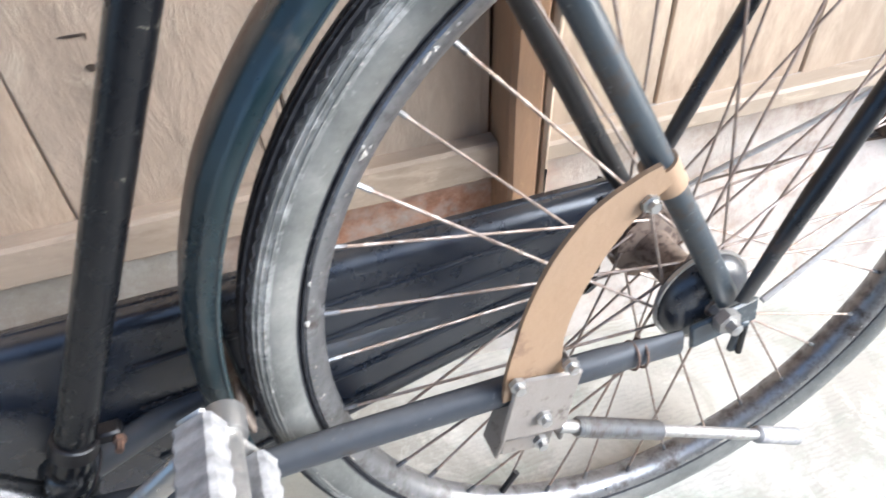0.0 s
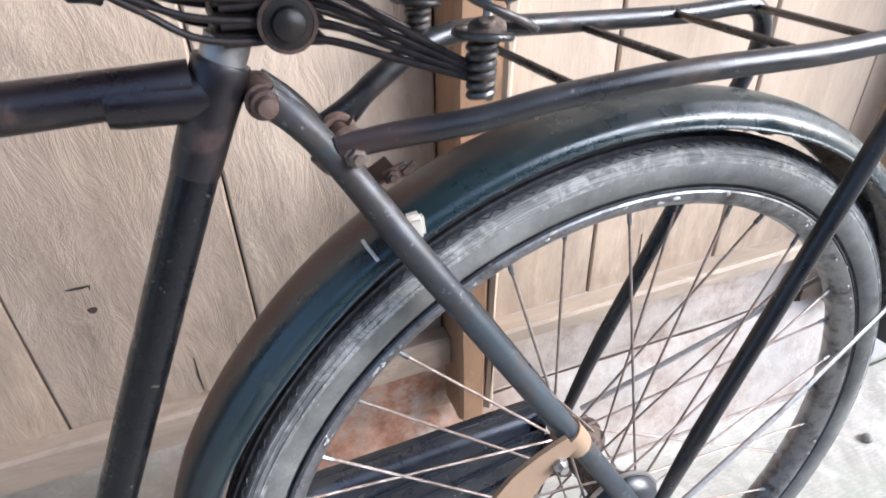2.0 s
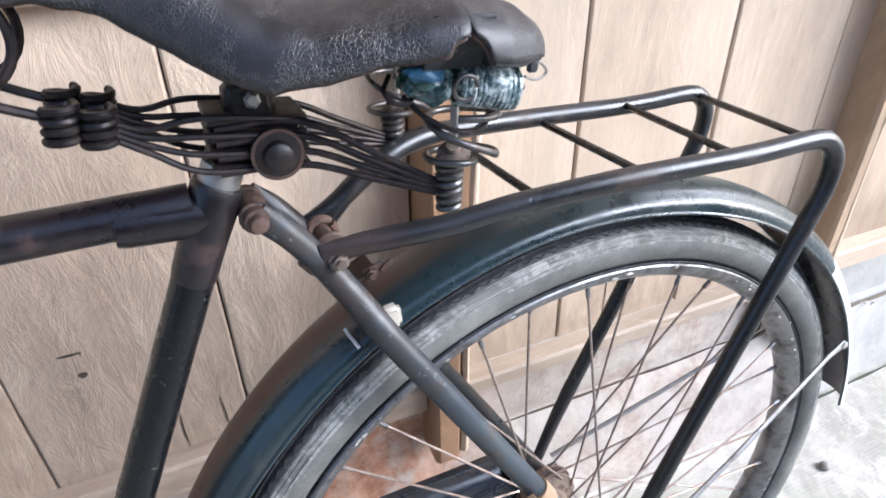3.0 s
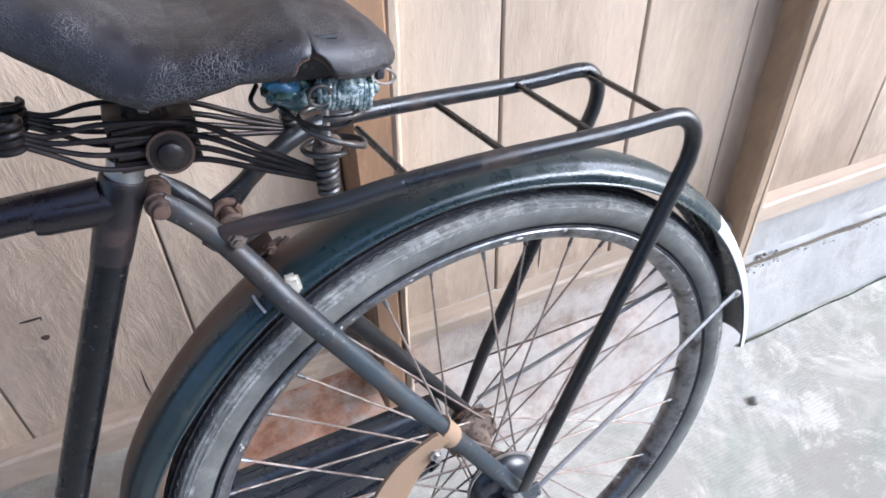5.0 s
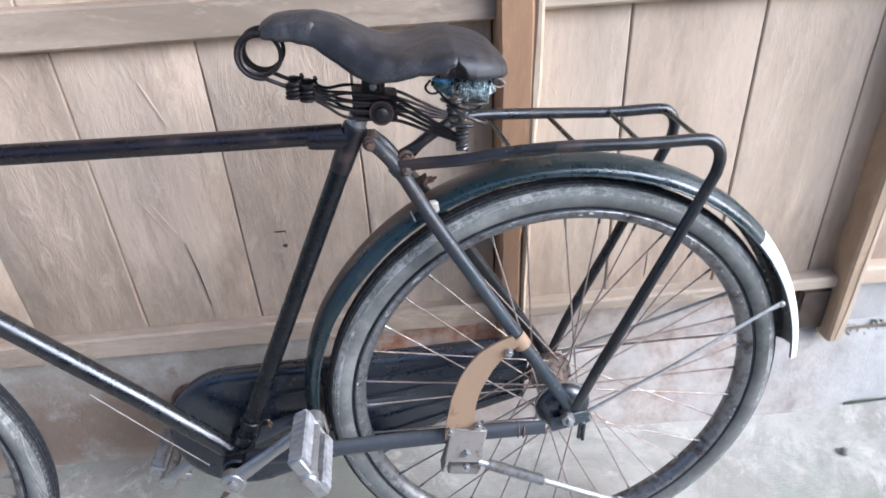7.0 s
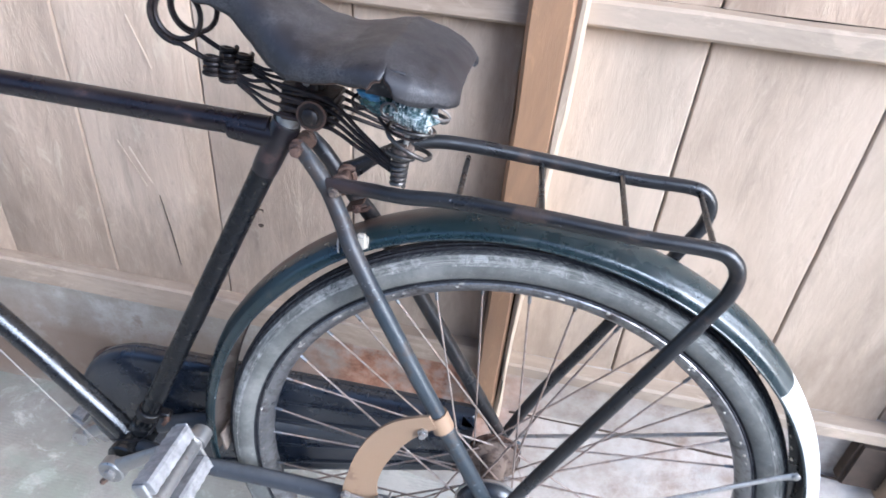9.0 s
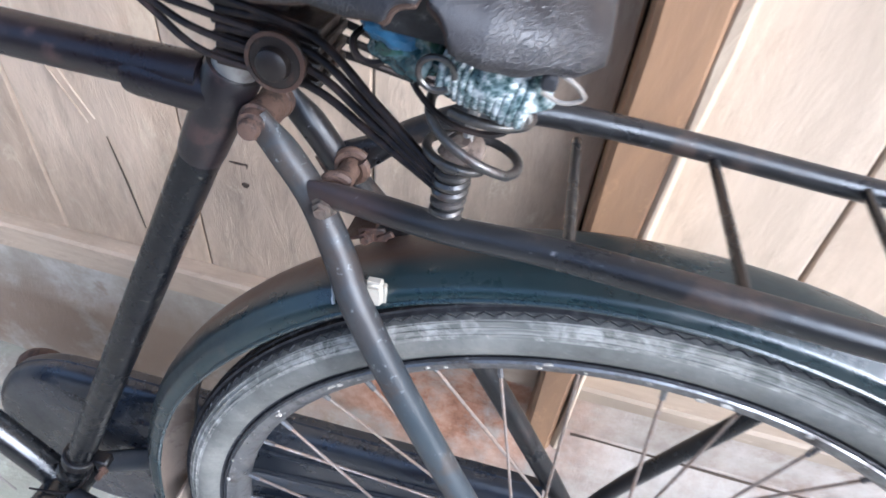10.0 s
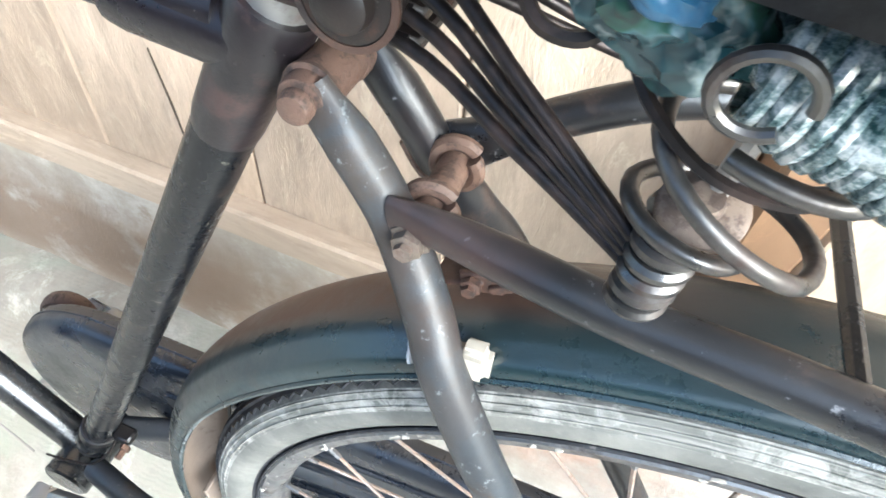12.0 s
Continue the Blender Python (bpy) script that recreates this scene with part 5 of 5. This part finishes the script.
bm = bmesh.new()
NX, NV = 210, 72
grid = []
for i in range(NX + 1):
    x, w, top, low = station(stations[0][0] + (stations[-1][0] - stations[0][0]) * i / NX)
    row = []
    for k in range(NV + 1):
        lift = 0.010 * math.sqrt(max(0.0, 1 - ((x + 0.181) / 0.0105) ** 2)) + 0.008 * max(0.0, 1 - abs(x + 0.181) / 0.0026)
        a0 = math.acos(min(1.0, lift / (top - low)) ** (1 / 0.62)) if lift > 0 else math.pi / 2
        a = math.pi * (k / NV - 0.5)
        if a < 0:
            a *= a0 / (math.pi / 2)
        y = w * math.copysign(abs(math.sin(a)) ** 0.75, a)
        z = low + (top - low) * math.cos(a) ** 0.62
        dish = 0.004 * math.exp(-((x + 0.26) / 0.05) ** 2) * math.cos(a)
        j = 0.0012 * noise.noise(Vector((x * 60, y * 60, z * 60)))
        fray = 0.002 * noise.noise(Vector((x * 90, 4.0, 0))) if k in (0, NV) else 0
        row.append(bm.verts.new((x, y, z - dish + j + fray)))
    grid.append(row)
for i in range(NX):
    for k in range(NV):
        q = (grid[i][k], grid[i + 1][k], grid[i + 1][k + 1], grid[i][k + 1])
        bm.faces.new(q)
edges = [[grid[i][k].co + Vector((0, 0, -0.0005)) for i in range(2, NX + 1)] for k in (0, NV)]
saddle = part("saddle", bm, M_leather, bicycle, "cracked black leather sprung saddle")
for run in edges:
    part("leather_edge", sweep([p for p in run if p.x < -0.168], 0.0013, 6), M_leather_edge, saddle, "raw brown leather edge")
    part("rolled_edge", sweep([p for p in run if p.x > -0.169], 0.0021, 8), M_leather, saddle, "rolled rear edge of the leather")
sol = saddle.modifiers.new("thickness", "SOLIDIFY")
sol.thickness, sol.offset = 0.0035, 1
# black plate behind the tear, in place of the shaded inside
part("tear_shade", box((-0.181, -0.0855, 0.5225), (0.034, 0.003, 0.030), 0.0012, Matrix.Rotation(radians(24), 3, "X")), M_tread, saddle)
part("saddle_rivet", lathe([(0.0055, 0), (0.005, 0.0015), (0.002, 0.0025)], (-0.3360, -0.0315, 0.5560), (-0.1, -1, 0.30), 14), M_boltsteel, saddle)
part("cantle_plate", sweep(smooth_path([(-0.165, -0.085, 0.514), (-0.144, -0.074, 0.512), (-0.132, -0.045, 0.514), (-0.130, 0, 0.516), (-0.132, 0.045, 0.514), (-0.144, 0.074, 0.512), (-0.165, 0.085, 0.514)], 5), 0.0045, 8), M_darkiron, saddle)
tilt4 = Matrix.Rotation(radians(4), 3, "Y")
clamp = part("saddle_clamp", box((-0.267, 0, 0.461), (0.046, 0.030, 0.030), 0.003, tilt4), M_clamp, saddle, "greasy black saddle clamp")
for z in (0.4475, 0.4565, 0.4655, 0.4745):
    part("clamp_jaw", box((-0.2685, 0, z), (0.054, 0.040, 0.0055), 0.001, tilt4), M_clamp, clamp)
for s in (-1, 1):
    part("clamp_nut", lathe([(0.0138, s * 0.0185), (0.0146, s * 0.0200), (0.0146, s * 0.0235), (0.0125, s * 0.0250), (0.0125, s * 0.0256), (0.0092, s * 0.0262), (0.0085, s * 0.0262), (0.0078, s * 0.0300), (0.0050, s * 0.0320)], (-0.2610, 0, 0.4560), (0, 1, 0), 28), M_clamp, clamp, "dark round clamp nut")
    part("rust_ring", spin([(0.0128, -0.0008), (0.0149, -0.0008), (0.0149, 0.0006), (0.0132, 0.0010)], 0, 360, 32, (-0.2610, s * 0.0250, 0.4560)), M_darkrust, clamp)
part("clamp_plate", box((-0.271, -0.0125, 0.4820), (0.022, 0.004, 0.024), 0.002, Matrix.Rotation(radians(-6), 3, "Y")), M_clamp, clamp)
part("plate_bolt", lathe([(0.0048, 0), (0.0048, 0.0025), (0.003, 0.004)], (-0.270, -0.0145, 0.4850), (0, -1, 0.1), 6), M_steel, clamp)
part("clamp_neck", box((-0.270, 0, 0.481), (0.028, 0.020, 0.018), 0.003, tilt4), M_clamp, clamp)
for s in (-1, 1):
    yf, yr = s * 0.017, s * 0.048
    for j in range(4):
        za = 0.447 + 0.0085 * j
        fr = smooth_path([(-0.245, s * 0.0195, za), (-0.298, s * 0.0205, za + 0.0015 * (j - 1.0) + 0.004), (-0.325, s * 0.019, 0.470 + 0.0042 * (j - 1.5)), (-0.344, yf, 0.4790 + 0.0028 * (j - 1.5))], 5)
        part("spring_wire", sweep(fr, 0.0019, 8), M_wire, saddle)
        rw = 0.0021
        rr = smooth_path([(-0.292, s * 0.0195, za), (-0.246, s * 0.0205, za - 0.0005), (-0.209, s * 0.0325, 0.5 * (za - 0.002) + 0.5 * (0.4320 + 0.0026 * (j - 1.5))), (-0.175, yr * 0.93, 0.4310 + 0.0026 * (j - 1.5)), (-0.169, yr, 0.4290 + 0.0030 * (j - 1.5))], 5)
        part("spring_wire", sweep(rr, rw, 12), M_wire, saddle)
    for x, z in ((-0.3620, 0.4825), (-0.3460, 0.4790)):
        cl, _p = helix((x, yf, z), (0.10, 0, 1), 0.0072, 0.0072, 0.0023, 4, 0.020)
        part("spring_coil", cl, M_wire, saddle)
    nose = [(-0.364, yf, 0.4855), (-0.381, s * 0.018, 0.4925)]
    for k in range(42):
        t = radians(-80 - 550 * k / 41)
        coil_r = 0.0265 - 0.0055 * k / 41
        nose.append((-0.3965 + coil_r * math.cos(t), s * (0.019 - 0.005 * k / 41), 0.5235 + coil_r * math.sin(t)))
    nose += [(-0.382, s * 0.014, 0.5435), (-0.362, s * 0.013, 0.5455), (-0.345, s * 0.012, 0.5470)]
    part("nose_spring", sweep(nose, 0.0026, 8), M_wire, saddle)
    # upright rear coils: a tight stack at the foot, wider loops under the leather
    foot, p0 = helix((-0.1665, yr, 0.4315), (0, 0, 1), 0.0058, 0.0068, 0.0023, 6.5, 0.033, start=(1, 0, 0))
    part("spring_coil", foot, M_coil, saddle)
    loops = []
    for k in range(76):
        t = 2 * math.pi * 2.25 * k / 75
        r = 0.0065 + 0.0145 * min(1.0, k / 16) ** 0.8
        rise = 0.4475 + 0.0045 * min(1.0, k / 34) + 0.021 * max(0.0, min(1.0, (k - 34) / 14)) + 0.0035 * max(0.0, (k - 48) / 27)
        loops.append((-0.1605 + r * math.cos(t + 0.5), yr + s * 0.002 - r * math.sin(t + 0.5) * 0.9, rise + 0.0015 * math.sin(t)))
    part("spring_loop", sweep(loops, 0.0022, 10), M_coil, saddle)
    part("spring_rod", sweep([(-0.1645, yr, 0.438), (-0.1625, yr - s * 0.003, 0.484)], 0.0026, 8), M_steel, saddle)
    seat = part("spring_seat", lathe([(0.0085, 0), (0.0100, 0.001), (0.0100, 0.0034), (0.0085, 0.0045), (0.0045, 0.005), (0.0040, 0.008)], (-0.1640, yr, 0.4495), (-0.25, s * 0.35, 1), 24), M_dustyrust, saddle, "rusted spring washer")
# broken coil under the rear corner, bound up with tape, wire and scraps of plastic


def lump(centre, size, rough, seed, turn, flat=0.0):
    bm = bmesh.new()
    bmesh.ops.create_icosphere(bm, subdivisions=4, radius=1)
    for v in bm.verts:
        q = v.co.copy()
        k = 1 + rough * noise.noise(q * 1.6 + Vector((seed, 0, 0))) + rough * 0.5 * noise.noise(q * 4.5 + Vector((0, seed, 0)))
        q = Vector((q.x * size[0] * k, q.y * size[1] * k, max(q.z, -1 + flat) * size[2] * k))
        v.co = turn @ q + Vector(centre)
    return bm


dip = Matrix.Rotation(radians(10), 3, "Y")
wrap = part("tape_wrap", lump((-0.1885, -0.066, 0.5005), (0.0150, 0.0135, 0.0120), 0.30, 2.0, dip), M_tape, saddle, "dark teal tape wound round a broken spring")
part("tape_patch", lump((-0.194, -0.0745, 0.5065), (0.0105, 0.0065, 0.0050), 0.25, 5.0, dip), M_bluetape, wrap, "scrap of blue tape")
part("tape_core", lump((-0.157, -0.068, 0.4985), (0.0215, 0.0145, 0.0128), 0.20, 8.0, dip), M_clear, wrap, "clouded plastic round the coil")
rep, _p = helix((-0.157, -0.070, 0.4960), (0.97, -0.10, -0.16), 0.0118, 0.0110, 0.0016, 12, 0.034, 8, 26, start=(0, 0, 1))
for v in rep.verts:
    v.co += v.normal * 0.0012 * noise.noise(v.co * 420) + Vector((0.0012, 0.0008, 0.0010)) * noise.noise(v.co * 90)
eye = [(-0.1755 + 0.0066 * math.cos(t), -0.0835 - 0.001 * math.sin(t), 0.4995 + 0.0066 * math.sin(t)) for t in (2 * math.pi * k / 22 for k in range(20))]
part("coil_eye", sweep(eye, 0.0012, 8), M_coil, wrap, "bent eye at the end of the coil")
part("bound_coil", rep, M_clear, wrap, "coil spring smeared with silvery plastic")
for k, pts in enumerate((
        [(-0.206, -0.056, 0.502), (-0.212, -0.064, 0.496), (-0.208, -0.069, 0.491), (-0.200, -0.069, 0.491), (-0.195, -0.064, 0.497)],
        [(-0.196, -0.048, 0.488), (-0.186, -0.058, 0.478), (-0.170, -0.062, 0.470), (-0.152, -0.058, 0.468), (-0.143, -0.050, 0.474)],
        [(-0.150, -0.066, 0.492), (-0.141, -0.062, 0.482), (-0.144, -0.054, 0.472), (-0.156, -0.052, 0.464)])):
    part("tie_wire", sweep(smooth_path(pts, 5), 0.0015, 6), M_steel if k == 2 else M_wire, saddle)

# wire hook, and a black block as a slot's shade, at the saddle's rear corner
hook = smooth_path([(-0.141, -0.080, 0.5105), (-0.130, -0.080, 0.5075), (-0.1245, -0.0775, 0.5015), (-0.131, -0.0785, 0.4985), (-0.139, -0.0795, 0.5010)], 5)
part("wire_hook", sweep(hook, 0.0009, 6), M_taupe, saddle, "bent wire hook under the saddle corner")
part("slot", box((-0.1375, -0.0835, 0.5070), (0.0060, 0.004, 0.0060), 0.0012), M_tread, saddle)

# rusted arch standing behind the chain case
arch = smooth_path([(-0.612, 0.082, -0.058), (-0.608, 0.086, -0.040), (-0.594, 0.089, -0.029), (-0.574, 0.090, -0.028), (-0.562, 0.088, -0.040), (-0.558, 0.084, -0.058)], 5)
part("case_bracket", sweep(arch, 0.0060, 10, squash=((0, 1, 0), [1.5] * len(arch))), M_midrust, bicycle, "rusted arched bracket behind the chain case")

# brake rod under the down tube
part("brake_rod", sweep([(-0.684, -0.02, 0.057), (-0.615, -0.024, -0.012), (-0.539, -0.030, -0.084)], 0.0010, 8), M_taupe, bicycle, "thin dull steel rod")

# rusted bracket between the stays and the guard, with a torn lip
bm = box((-0.214, -0.010, 0.3630), (0.020, 0.024, 0.0025), 0.0008, Matrix.Rotation(radians(-30), 3, "Y"))
box((-0.206, -0.020, 0.3665), (0.016, 0.0025, 0.009), 0.0008, Matrix.Rotation(radians(-18), 3, "Y"), bm=bm)
box((-0.1985, -0.0215, 0.3690), (0.010, 0.0020, 0.0040), 0.0006, Matrix.Rotation(radians(-38), 3, "Y"), bm=bm)
bracket = part("guard_bracket", bm, M_darkrust, bicycle, "rusted mudguard bracket with a torn lip")
part("bolt", lathe([(0.0040, 0), (0.0040, 0.0025), (0.0026, 0.003), (0.0026, 0.005)], (-0.209, -0.0215, 0.3655), (0, -1, 0), 6), M_darkrust, bracket)

# old clamp and wire at the foot of the seat tube
along = (LUG - BB).normalized()
bm = lathe([(0.0150, 0), (0.0162, 0.002), (0.0162, 0.012), (0.0150, 0.014)], BB + along * 0.030, along, 24)
part("lug_collar", bm, M_frame, bicycle)
bm = lathe([(0.0146, 0), (0.0158, 0.001), (0.0158, 0.013), (0.0146, 0.014)], BB + along * 0.062, along, 24)
box(BB + along * 0.068 + Vector((0.021, 0.004, 0.0)), (0.018, 0.014, 0.010), 0.002, bm=bm)
old_clamp = part("tube_clamp", bm, M_darkiron, bicycle, "rusted clamp round the seat tube")
part("bolt", lathe([(0.0045, 0), (0.0045, 0.004), (0.0028, 0.0045), (0.0028, 0.012)], BB + along * 0.068 + Vector((0.029, -0.004, 0)), (0, -1, 0), 6), M_rust, old_clamp)
wire = smooth_path([BB + Vector((-0.020, -0.026, 0.022)), BB + Vector((0.004, -0.024, 0.026)), BB + Vector((0.024, -0.019, 0.030)), BB + Vector((0.038, -0.006, 0.050)), BB + Vector((0.034, 0.010, 0.060))], 6)
part("tie_wire", sweep(wire, 0.0011, 6), M_wire, old_clamp, "loose tie wire")
# plate that ties the guard's lower end to the chain stays
part("lower_bridge", box((-0.362, 0, -0.036), (0.004, 0.034, 0.030), 0.001, Matrix.Rotation(radians(-12), 3, "Y")), M_lining, bicycle, "dusty plate holding the mudguard")
